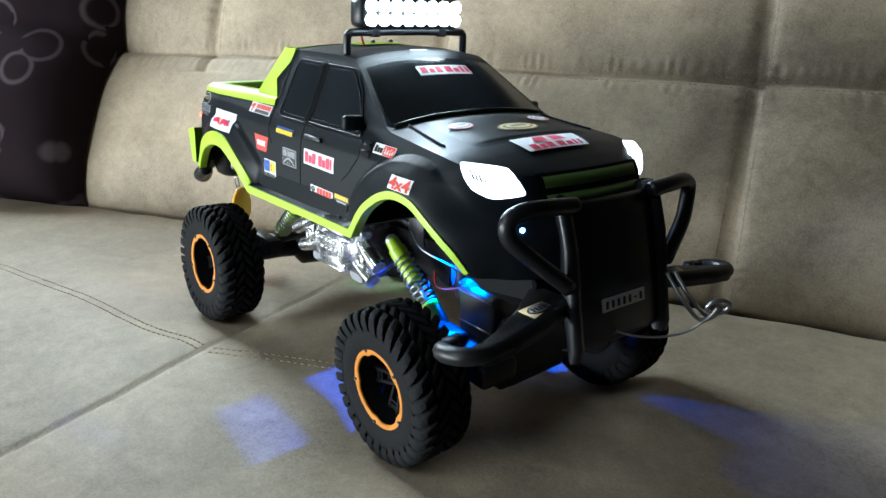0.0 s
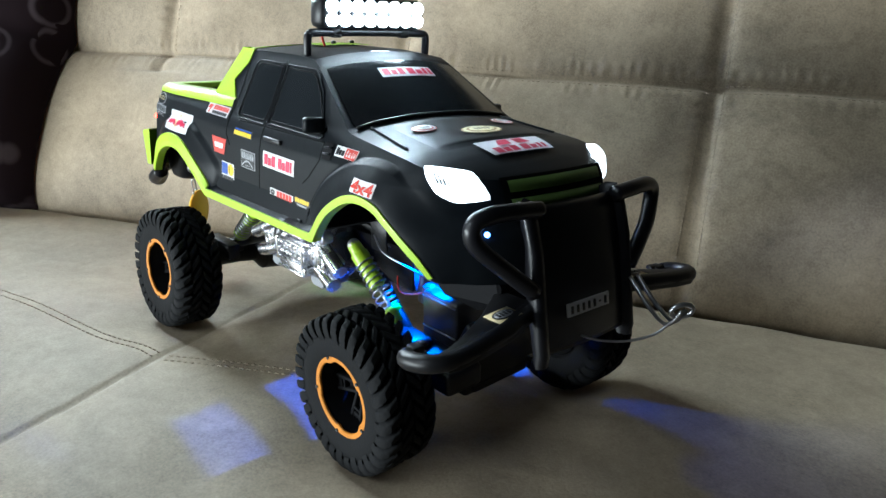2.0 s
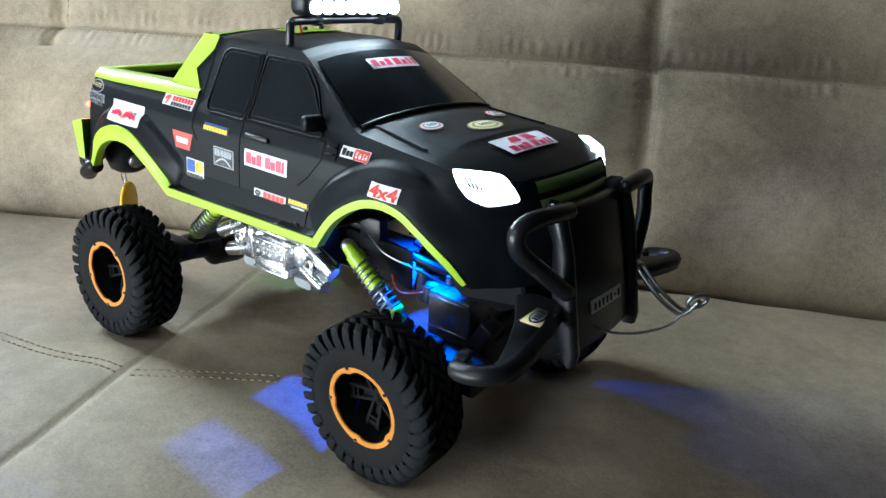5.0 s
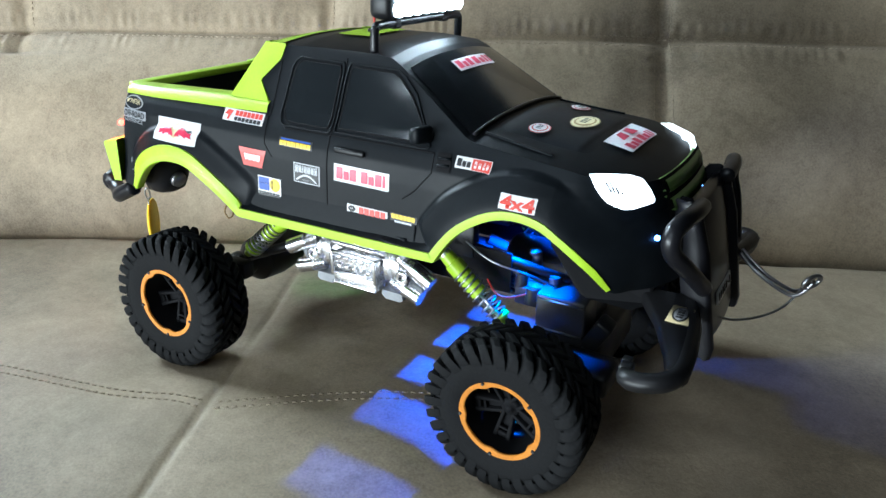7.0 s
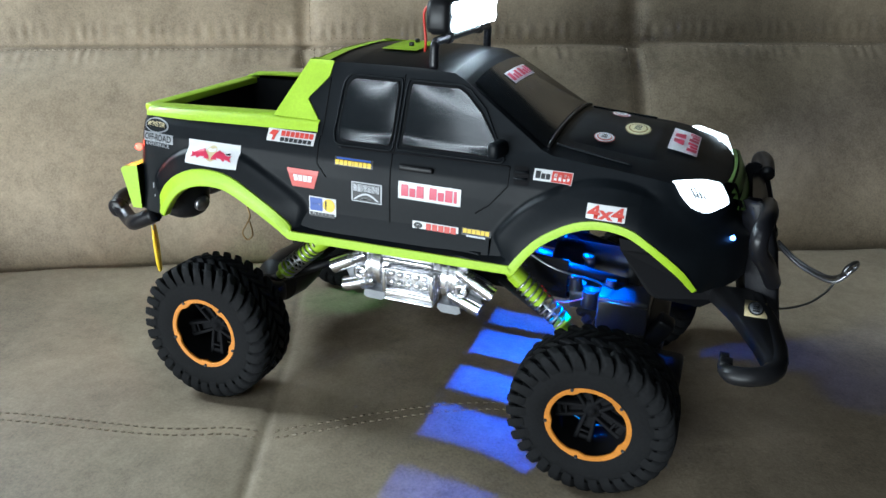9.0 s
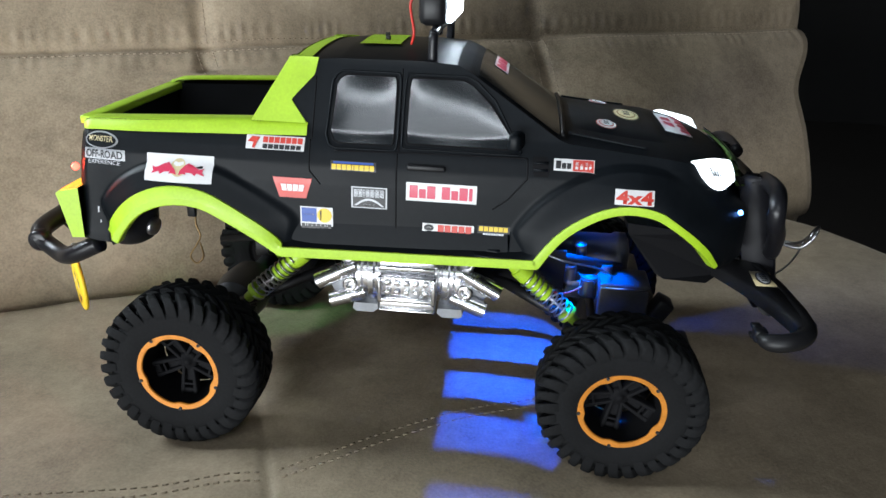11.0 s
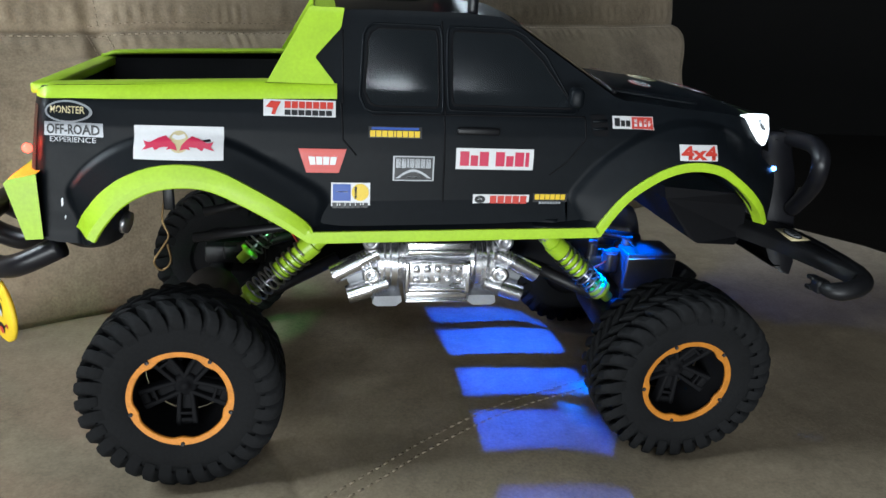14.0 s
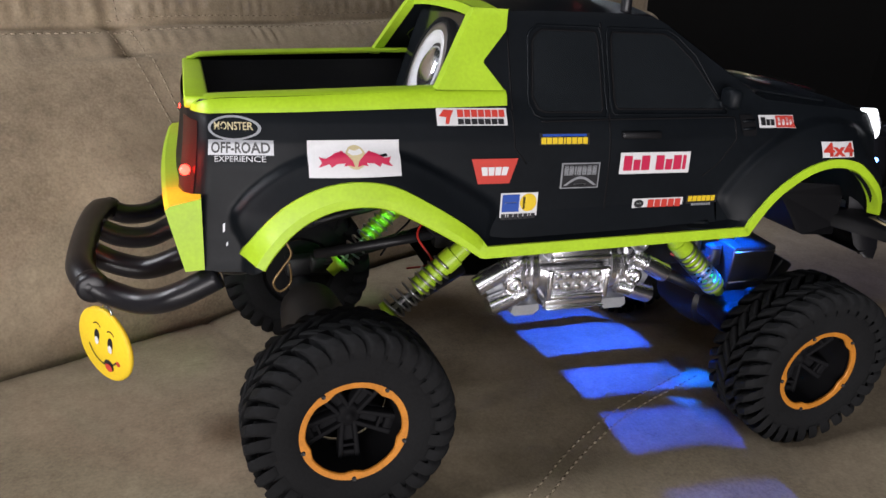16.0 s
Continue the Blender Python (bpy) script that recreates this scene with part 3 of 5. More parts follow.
def build_rails():
    for sign in (-1, 1):
        bm = bmesh.new()
        rows = []
        for i in range(60):
            x = -0.0755 + 0.1575 * i / 59
            zt = lerp_table([(-0.0735, 0.2015), (-0.066, 0.2040), (0.045, 0.2090), (0.082, 0.2098)], x)
            zb = lerp_table([(-0.0735, 0.1975), (0.082, 0.2020)], x)
            zt += 0.0035 if sign > 0 else 0
            o = side(x, zb, 0.0009, sign).y
            t = side(x, zt, 0.0007, sign).y
            x = side(x, zt, 0, sign).x
            rows.append([(x, o + sign * -0.0012, zb), (x, o, zb), (x, (o + t) / 2 + sign * 0.0004, (zb + zt) / 2 + 0.001), (x, t, zt - 0.0008), (x, t - sign * 0.0012, zt),
                         (x, sign * 0.0640, zt + 0.0004), (x, sign * 0.0615, zt - 0.0006), (x, sign * 0.0615, zt - (0.0018 if sign > 0 else 0.005))])
        grid(bm, rows)
        sharp(part("bed_rail", bm, M_GREEN, truck, "glossy lime green bed rail", BODY), 40)
        # sail panel between rail and roof
        bm = bmesh.new()
        right = [(0.0809, 0.2095), (0.0705, 0.2221), (0.0843, 0.2369), (0.0860, 0.2465)]
        rows = []
        for k in range(25):
            z = 0.2090 + (0.2470 - 0.2090) * k / 24
            xl = 0.046 + (0.0680 - 0.046) * k / 24
            xr = float(np.interp(z, [p[1] for p in right], [p[0] for p in right]))
            zz = min(z, 0.2462)
            pts = [Vector((xl + (xr - xl) * j / 6, side(max(xl + (xr - xl) * j / 6, 0.08), zz, 0.0011, sign).y, z)) for j in range(7)]
            inn = Vector((0, -sign * 0.0075, 0))
            rows.append([tuple(pts[0] + inn + Vector((0.006, 0, 0))), tuple(pts[0] + inn)] + [tuple(p) for p in pts] + [tuple(pts[-1] + inn * 0.3)])
        grid(bm, rows)
        sharp(part("sail_panel", bm, M_GREEN, truck, "glossy lime green sail panel", BODY), 40)
    bm = bmesh.new()
    box(bm, (-0.0655, 0, 0.2010), (0.011, 0.137, 0.0055), bevel=0.0012)
    part("tailgate_rail", bm, M_GREEN, truck, "", BODY)
    bm = bmesh.new()
    grid(bm, [[tuple(roof(s, -0.99 + 1.98 * j / 24, 0.0010)) for j in range(25)] for s in (0.0708, 0.0745, 0.078, 0.0815)])
    grid(bm, [[tuple(roof(0.0708, -0.99 + 1.98 * j / 24, d) - Vector((0.001, 0, 0))) for j in range(25)] for d in (0.001, -0.004)])
    part("roof_rear_trim", bm, M_GREEN, truck, "", BODY)


build_rails()


# ---- glass, grooves, door lines ----
def flank_patch(name, outline, off, mat, parent, label="", n=18, sign=-1, dome=0.0):
    """A patch on the flank inside an outline given as (z, x_left, x_right) levels."""
    bm = bmesh.new()
    zs = [o[0] for o in outline]
    rows = []
    for k in range(n + 1):
        z = zs[0] + (zs[-1] - zs[0]) * k / n
        xl = float(np.interp(z, zs, [o[1] for o in outline]))
        xr = float(np.interp(z, zs, [o[2] for o in outline]))
        pts = [side(xl + (xr - xl) * j / n, z, off + dome * (1 - (2 * j / n - 1) ** 2) * (1 - (2 * k / n - 1) ** 2), sign) for j in range(n + 1)]
        rows.append([tuple(p) for p in pts])
    grid(bm, rows)
    return part(name, bm, mat, parent, label, BODY)


def flank_line(name, line, r, mat, parent, sign=-1, off=0.0, closed=False):
    bm = bmesh.new()
    pts = []
    for (ax, az), (bx, bz) in zip(line, line[1:]):
        k = max(int(math.hypot(bx - ax, bz - az) / 0.003), 1)
        pts += [(ax + (bx - ax) * i / k, az + (bz - az) * i / k) for i in range(k)]
    if not closed:
        pts.append(line[-1])
    tube(bm, [side(x, z, off, sign) for x, z in pts], r, 6, closed=closed, caps=not closed)
    return part(name, bm, mat, parent, "", BODY)


WIN_R = [(0.1990, 0.1025, 0.1345), (0.2005, 0.0990, 0.1358), (0.206, 0.0965, 0.1362), (0.232, 0.0985, 0.1360), (0.2355, 0.1005, 0.1355), (0.2378, 0.1040, 0.1345)]
WIN_F = [(0.2005, 0.1448, 0.2095), (0.202, 0.1438, 0.2115), (0.206, 0.1436, 0.2085), (0.225, 0.1436, 0.1940), (0.2350, 0.1440, 0.1825), (0.2378, 0.1450, 0.1765)]
for sign in (-1, 1):
    for outline, name in ((WIN_R, "rear_window"), (WIN_F, "front_window")):
        loop = [(o[1], o[0]) for o in outline] + [(o[2], o[0]) for o in reversed(outline)]
        loop.append(loop[0])
        big = []
        cx, cz = sum(p[0] for p in loop) / len(loop), 0.2185
        for x, z in loop:
            big.append((x + math.copysign(0.0024, x - cx), z + (0.0022 if z > cz else -0.0026)))
        flank_patch(name, outline, 0.0008, M_GLASS, truck, "glossy smoke-tinted side window", sign=sign, dome=0.0007)
        f = flank_line("window_seal", loop, 0.0007, M_GROOVE, truck, sign, 0.0004, closed=True)
        flank_line("window_frame", big, 0.0007, M_BODY, truck, sign, 0.0006, closed=True)
    for line in ([(0.1396, 0.1425), (0.1390, 0.195)], [(0.1395, 0.195), (0.1385, 0.2425)], [(0.0850, 0.200), (0.0852, 0.236)], [(0.0842, 0.200), (0.0850, 0.182), (0.092, 0.174)],
                 [(0.100, 0.1945), (0.1395, 0.1955), (0.2180, 0.1965)], [(0.2180, 0.1965), (0.2185, 0.185), (0.208, 0.172), (0.199, 0.165)], [(0.093, 0.1422), (0.206, 0.1438)]):
        flank_line("panel_gap", line, 0.00055, M_GROOVE, truck, sign, -0.0001)
    for zz in (0.1400,):
        flank_line("rocker_ridge", [(0.095, zz - 0.002), (0.205, zz - 0.001)], 0.0016, M_BODY, truck, sign, -0.0004)
    # handle and fender vent
    bm = bmesh.new()
    for c, s in (((0.1573, 0.1880), (0.0235, 0.0036)),):
        p = side(c[0], c[1], 0.0012, sign)
        box(bm, p, (s[0], 0.003, s[1]), bevel=0.0010)
    part("door_handle", bm, M_PLASTIC, truck, "slim black door handle", BODY)
    flank_patch("fender_vent", [(0.1870, 0.2225, 0.2310), (0.191, 0.2212, 0.2315), (0.1980, 0.2208, 0.2295)], 0.0010, M_GROOVE, truck, sign=sign)
    for z in (0.1905, 0.1945):
        flank_line("vent_slat", [(0.2220, z), (0.2302, z + 0.0006)], 0.0008, M_BODY, truck, sign, 0.0012)
    # mirror
    bm = bmesh.new()
    p = side(0.2095, 0.2045, 0.0, sign)
    box(bm, p + Vector((0.001, sign * 0.0085, 0.0030)), (0.0075, 0.0150, 0.0105), Matrix.Rotation(sign * 0.25, 3, "Z"), bevel=0.0024)
    box(bm, p + Vector((0.001, sign * 0.001, -0.001)), (0.006, 0.008, 0.004), bevel=0.001)
    part("side_mirror", bm, M_BODY, truck, "small black door mirror", BODY)


def top_patch(name, s0, s1, f0, f1, off, mat, parent, label="", n=16, taper=None):
    bm = bmesh.new()
    rows = []
    for i in range(n + 1):
        s = s0 + (s1 - s0) * i / n
        k = 1.0 if taper is None else taper[0] + (taper[1] - taper[0]) * i / n
        rows.append([tuple(roof(s, (f0 + (f1 - f0) * j / n) * k, off)) for j in range(n + 1)])
    grid(bm, rows)
    return part(name, bm, mat, parent, label, BODY if parent == truck else None)


windscreen = top_patch("windscreen", 0.1850, 0.2365, -0.93, 0.93, 0.0007, M_GLASS, truck, "glossy smoke-tinted windscreen")
top_patch("windscreen_sticker", 0.1930, 0.2020, -0.32, 0.43, 0.0011, M_WHITE, windscreen, "white strip with crimson print")
f = -0.285
for w, tall in ((0.095, 1), (0.075, 0), (0.085, 1), (0.10, 1), (0.08, 0), (0.05, 1), (0.05, 1)):
    top_patch("print", 0.1945 + 0.0018 * (1 - tall), 0.2005, f, f + w, 0.0014, M_CRIMSON, windscreen, n=3)
    f += w + (0.05 if abs(w - 0.085) < 1e-6 else 0.022)


def crumpled(s, f):
    return 0.0012 + 0.0009 * noise.noise(Vector((s * 160, f * 7, 5)))


bm = bmesh.new()
grid(bm, [[tuple(roof(0.105 + 0.0265 * i / 20, -0.45 + 0.82 * j / 30, crumpled(i / 40, j / 6))) for j in range(31)] for i in range(21)])
part("roof_sticker", bm, M_GREEN, truck, "crumpled lime green roof sticker", BODY)
for x, f in ((0.1165, 0.18), (0.1205, -0.16)):
    bm = bmesh.new()
    box(bm, roof(x, f, 0.0022), (0.0032, 0.0030, 0.0030), bevel=0.0007)
    part("roof_stud", bm, M_DARK, truck, "", BODY)
# bonnet: raised centre panel with a scoop edge, cowl and wiper strip
bm = bmesh.new()
rows = []
for i in range(25):
    s = 0.243 + 0.092 * i / 24
    wdt = 0.66 + 0.06 * i / 24
    row = []
    for j in range(25):
        f = -1 + 2 * j / 24
        h = 0.0016 * (1 - abs(f) ** 8) * sstep(0, 0.12, i / 24) * (1 - sstep(0.45, 1.0, i / 24)) - 0.0002
        row.append(tuple(roof(s, f * wdt, h)))
    rows.append(row)
grid(bm, rows)
part("bonnet_panel", bm, M_BODY, truck, "", BODY)
for sg in (-1, 1):
    bm = bmesh.new()
    tube(bm, [roof(0.242 + 0.0028 * i, sg * (0.80 + 0.004 * i), 0.0006) for i in range(18)], 0.0009, 6)
    part("bonnet_ridge", bm, M_BODY, truck, "", BODY)
bm = bmesh.new()
tube(bm, [roof(0.2385, f / 12, 0.0008) for f in range(-11, 12)], 0.0013, 6)
part("windscreen_cowl", bm, M_PLASTIC, truck, "", BODY)


# ---- stickers: plain shapes in their colours ----
def sticker(x0, x1, z0, z1, mat, blocks=(), label="", slant=0.0, ellipse=False, top=0.0):
    """A vinyl sticker on the right flank; blocks are (u0, u1, v0, v1, material) in its own unit square."""
    def at(u, v, off):
        z = z0 + (z1 - z0) * v
        inset = top * (1 - v)
        return side(x0 + (x1 - x0) * (inset + u * (1 - 2 * inset)) + slant * (v - 0.5), z + slant * 0.0, off)

    bm = bmesh.new()
    if ellipse:
        c = bm.verts.new(at(0.5, 0.5, 0.0005))
        ring = [bm.verts.new(at(0.5 + 0.5 * math.cos(a), 0.5 + 0.5 * math.sin(a), 0.0005)) for a in [2 * math.pi * k / 32 for k in range(32)]]
        for k in range(32):
            bm.faces.new((c, ring[k], ring[(k + 1) % 32]))
    else:
        grid(bm, [[tuple(at(i / 8, j / 6, 0.0005)) for i in range(9)] for j in range(7)])
    ob = part("sticker", bm, mat, truck, label, BODY)
    for b in blocks:
        bm = bmesh.new()
        if len(b) == 2:
            bm.faces.new([bm.verts.new((u, v, 0)) for u, v in b[0]])
            bmesh.ops.triangulate(bm, faces=bm.faces)
            bmesh.ops.subdivide_edges(bm, edges=bm.edges, cuts=2, use_grid_fill=True)
            for v in bm.verts:
                v.co = at(v.co.x, v.co.y, 0.0011)
            part("print", bm, b[1], ob)
            continue
        if len(b) == 6:
            cu, cv, ru, rv = (b[0] + b[1]) / 2, (b[2] + b[3]) / 2, (b[1] - b[0]) / 2, (b[3] - b[2]) / 2
            c = bm.verts.new(at(cu, cv, 0.0008))
            ring = [bm.verts.new(at(cu + ru * math.cos(2 * math.pi * k / 20), cv + rv * math.sin(2 * math.pi * k / 20), 0.0008)) for k in range(20)]
            for k in range(20):
                bm.faces.new((c, ring[k], ring[(k + 1) % 20]))
        else:
            grid(bm, [[tuple(at(b[0] + (b[1] - b[0]) * i / 3, b[2] + (b[3] - b[2]) * j / 2, 0.0008)) for i in range(4)] for j in range(3)])
        part("print", bm, b[4], ob)
    return ob


def word(shapes, u0, u1, v0, v1, mat):
    """A line of print as solid bars: T tall, s short, l tall and narrow, a space between words."""
    wide = {"T": 1.0, "s": 0.82, "l": 0.42, " ": 0.45}
    k = (u1 - u0) / sum(wide[c] + 0.16 for c in shapes)
    out, u = [], u0
    for c in shapes:
        if c != " ":
            out.append((u, u + wide[c] * k, v0, v0 + (v1 - v0) * (0.74 if c == "s" else 1.0), mat))
        u += (wide[c] + 0.16) * k
    return out


def charging(u0, u1, v0, v1):
    """A humped shape with a lowered head towards u1."""
    pts = [(0.0, 0.10), (0.10, 0.36), (0.02, 0.70), (0.10, 0.62), (0.22, 0.60), (0.45, 0.86), (0.66, 1.0), (0.80, 0.80), (0.95, 0.46), (1.0, 0.12), (0.84, 0.22), (0.70, 0.16), (0.74, 0.34), (0.52, 0.30), (0.36, 0.10), (0.30, 0.30), (0.14, 0.18)]
    return [(u0 + (u1 - u0) * a, v0 + (v1 - v0) * b) for a, b in pts]


def lettering(text, x0, x1, z0, z1, mat, parent, off=0.0009, bold=0.0):
    """Built-in font, laid on the flank between x0, x1 and z0, z1."""
    cu = bpy.data.curves.new("lettering", "FONT")
    cu.body, cu.resolution_u, cu.offset = text, 3, bold
    tmp = new("lettering_tmp", cu)
    me = bpy.data.meshes.new_from_object(tmp.evaluated_get(bpy.context.evaluated_depsgraph_get()))
    bpy.data.objects.remove(tmp)
    bm = bmesh.new()
    bm.from_mesh(me)
    bpy.data.meshes.remove(me)
    xs, ys = [v.co.x for v in bm.verts], [v.co.y for v in bm.verts]
    for v in bm.verts:
        u, w = (v.co.x - min(xs)) / (max(xs) - min(xs)), (v.co.y - min(ys)) / (max(ys) - min(ys))
        v.co = side(x0 + (x1 - x0) * u, z0 + (z1 - z0) * w, off)
    return part("lettering", bm, mat, parent, "lettering: " + text)


# positions along the flank and height
st = sticker(-0.0186, 0.0248, 0.1714, 0.1870, M_WHITE, [(0.385, 0.615, 0.22, 0.86, M_PALE, 1), (charging(0.10, 0.485, 0.24, 0.72), M_CRIMSON), (charging(0.90, 0.515, 0.24, 0.72)[::-1], M_CRIMSON)], "white sticker with two crimson shapes over a gold disc")
sticker(0.0444, 0.0812, 0.1930, 0.2008, M_WHITE, [([(0.03, 0.55), (0.10, 0.92), (0.24, 0.88), (0.19, 0.52), (0.16, 0.10), (0.11, 0.12), (0.13, 0.50)], M_RED)] + word("TTTTTTT", 0.29, 0.98, 0.50, 0.92, M_RED) + word("TTTTTTT", 0.29, 0.96, 0.08, 0.40, M_DARK), "white sticker with red and black print")
sticker(0.0620, 0.0869, 0.1644, 0.1771, M_RED, word("TTTT", 0.17, 0.86, 0.34, 0.68, M_WHITE), "red trapezoid sticker with white print", top=0.16)
sticker(0.0790, 0.0997, 0.1446, 0.1592, M_WHITE, [(0.04, 0.50, 0.32, 0.95, M_BLUE), (0.52, 0.97, 0.32, 0.97, M_YELLOW, 1), (0.12, 0.42, 0.55, 0.68, M_SILVER), (0.60, 0.66, 0.40, 0.86, M_DARK)] + word("TlTTTTlT", 0.03, 0.97, 0.04, 0.25, M_DARK), "white sticker with blue square and yellow disc")
sticker(0.0983, 0.1267, 0.1834, 0.1892, M_DARK, word("TTTTlTTTT", 0.03, 0.97, 0.10, 0.66, M_YELLOW) + [(0.06, 0.94, 0.74, 0.94, M_BLUE)], "black sticker with yellow print")
sticker(0.1116, 0.1339, 0.1606, 0.1742, M_SILVER, [(0.04, 0.96, 0.05, 0.95, M_DARK)] + word("TTlTTTT", 0.07, 0.93, 0.52, 0.90, M_SILVER) + [([(0.07 + 0.86 * k / 12, 0.12 + 0.36 * math.sin(math.pi * k / 12)) for k in range(13)] + [(0.85 - 0.70 * k / 12, 0.12 + 0.26 * math.sin(math.pi * k / 12)) for k in range(13)], M_SILVER), (0.34, 0.66, 0.12, 0.19, M_SILVER)], "black and silver badge sticker")
sticker(0.1456, 0.1889, 0.1675, 0.1790, M_WHITE, word("TsT TsTl", 0.05, 0.96, 0.17, 0.85, M_CRIMSON), "white sticker with crimson print")
sticker(0.1563, 0.1883, 0.1480, 0.1536, M_WHITE, [(0.03, 0.22, 0.12, 0.88, M_DARK, 1), (0.08, 0.17, 0.30, 0.70, M_WHITE, 1)] + word("TTTTT", 0.30, 0.97, 0.10, 0.88, M_RED), "white sticker with red print")
sticker(0.1905, 0.2105, 0.1479, 0.1546, M_DARK, word("TTTTTT", 0.05, 0.95, 0.46, 0.92, M_YELLOW) + word("ssssssss", 0.18, 0.82, 0.10, 0.36, M_SILVER), "black sticker with yellow print")
sticker(0.2337, 0.2577, 0.1911, 0.1977, M_WHITE, word("Tss", 0.05, 0.45, 0.20, 0.84, M_DARK) + [(0.47, 0.98, 0.04, 0.96, M_RED), (0.53, 0.60, 0.22, 0.80, M_WHITE), (0.65, 0.72, 0.22, 0.66, M_WHITE), (0.77, 0.83, 0.22, 0.80, M_WHITE), (0.87, 0.93, 0.22, 0.66, M_WHITE)], "white and red sticker")
st = sticker(0.2700, 0.2927, 0.1766, 0.1850, M_WHITE, (), "white sticker reading 4x4 in red")
lettering("4x4", 0.2706, 0.2921, 0.1772, 0.1845, M_RED, st, bold=0.035)
st = sticker(-0.0662, -0.0385, 0.1868, 0.1972, M_SILVER, [(0.05, 0.95, 0.08, 0.92, M_BODY, 1)], "silver oval off-road badge sticker", ellipse=True)
lettering("MONSTER", -0.0628, -0.0420, 0.1912, 0.1946, M_PALE, st, bold=0.01)
st = sticker(-0.0660, -0.0335, 0.1803, 0.1870, M_SILVER, (), "silver off-road sticker")
lettering("OFF-ROAD", -0.0645, -0.0350, 0.1812, 0.1862, M_DARK, st, bold=0.025)
lettering("EXPERIENCE", -0.0625, -0.0370, 0.1774, 0.1800, M_SILVER, st)


def bonnet_disc(s, f, rx, ry, mat, inner, ink, label):

    def ring(k, off):
        out = []
        for i in range(28):
            a = 2 * math.pi * i / 28
            ss = s + rx * k * math.cos(a)
            ff = f + ry * k * math.sin(a) / 0.08
            out.append(roof(ss, ff, off))
        return out
    ob = None
    for k, off, m in ((1.0, 0.0021, inner), (0.92, 0.0023, mat), (0.74, 0.0025, inner), (0.62, 0.0027, mat)):
        bm = bmesh.new()
        vs = [bm.verts.new(p) for p in ring(k, off)]
        c = bm.verts.new(roof(s, f, off))
        for i in range(28):
            bm.faces.new((c, vs[i], vs[(i + 1) % 28]))
        if ob is None:
            ob = part("bonnet_sticker", bm, m, truck, label, BODY)
        else:
            part("print", bm, m, ob)
    for q in (-0.30, -0.10, 0.10, 0.30):
        bm = bmesh.new()
        rows = [[tuple(roof(s + rx * a, f + ry * (q + b) / 0.08, 0.0030)) for b in (-0.06, 0.06)] for a in (-0.26, 0.26)]
        grid(bm, rows)
        part("print", bm, ink, ob)


bonnet_disc(0.267, -0.47, 0.0066, 0.0100, M_WHITE, M_RED, M_DARK, "small round white and red bonnet sticker")
bonnet_disc(0.267, 0.47, 0.0066, 0.0100, M_WHITE, M_RED, M_DARK, "small round white and red bonnet sticker")
bonnet_disc(0.2836, 0.0, 0.0086, 0.0178, M_PALE, M_BRASS, M_DARK, "oval pale gold and brown bonnet sticker")
st = top_patch("bonnet_sticker", 0.3240, 0.3545, -0.37, 0.37, 0.0014, M_WHITE, truck, "white bonnet sticker with crimson print")
f = -0.31
for w, tall in ((0.085, 1), (0.07, 0), (0.08, 1), (0.09, 1), (0.075, 0), (0.04, 1), (0.04, 1)):
    top_patch("print", 0.3445 + 0.0022 * (1 - tall), 0.3535, f, f + w, 0.0020, M_CRIMSON, st, n=4)
    f += w + (0.045 if abs(w - 0.08) < 1e-6 else 0.018)
for f0 in (-0.20, 0.03):
    top_patch("print", 0.3285, 0.3405, f0, f0 + 0.16, 0.0020, M_CRIMSON, st, n=6, taper=(0.7, 1.0))


# ---- lamps, grille, front guard ----
def build_headlight(sign):
    quad = [Vector((0.3170, sign * 0.0790, 0.1995)), Vector((0.3410, sign * 0.0580, 0.1985)), Vector((0.3490, sign * 0.0485, 0.1815)), Vector((0.3250, sign * 0.0825, 0.1795))]
    bm = bmesh.new()
    mid = Vector((0.80, sign * 0.58, 0.12)).normalized()

    def at(u, v, out):
        return quad[0].lerp(quad[1], u).lerp(quad[3].lerp(quad[2], u), v) + mid * out

    line = [(-0.04, -0.02), (0.5, 0.0), (0.98, 0.02), (1.02, 0.55), (1.0, 0.98), (0.42, 1.08), (0.12, 0.76), (0.00, 0.36)]
    for q in range(3):
        w = 0.14 if q == 0 else 0.25
        line = [(a[0] + (b[0] - a[0]) * f, a[1] + (b[1] - a[1]) * f) for a, b in zip(line, line[1:] + line[:1]) for f in (w, 1 - w)]
    rings, seg = [], len(line)
    for k, out in ((1.02, -0.006), (1.0, 0.0012), (0.97, 0.0026), (0.85, 0.0037), (0.6, 0.0045), (0.3, 0.0049)):
        rings.append([bm.verts.new(at(0.50 + (u - 0.52) * 0.90 * k, 0.49 + (v - 0.5) * 0.96 * k, out)) for u, v in line])
    for p, q in zip(rings, rings[1:]):
        for k in range(seg):
            bm.faces.new((p[k], p[(k + 1) % seg], q[(k + 1) % seg], q[k]))
    c = bm.verts.new(at(0.50, 0.49, 0.0051))
    for k in range(seg):
        bm.faces.new((rings[-1][k], rings[-1][(k + 1) % seg], c))
    head = part("headlight", bm, M_HEAD, truck, "lit white headlight with clear lens", BODY)
    for q in range(4):
        bm = bmesh.new()
        u = 0.10 + 0.06 * q
        tube(bm, [at(u + 0.06, 0.16, 0.0038), at(u + 0.10, 0.42 + 0.03 * q, 0.0046)], 0.0007, 5)
        part("reflector_rib", bm, M_SILVER, head)


for sign in (-1, 1):
    build_headlight(sign)

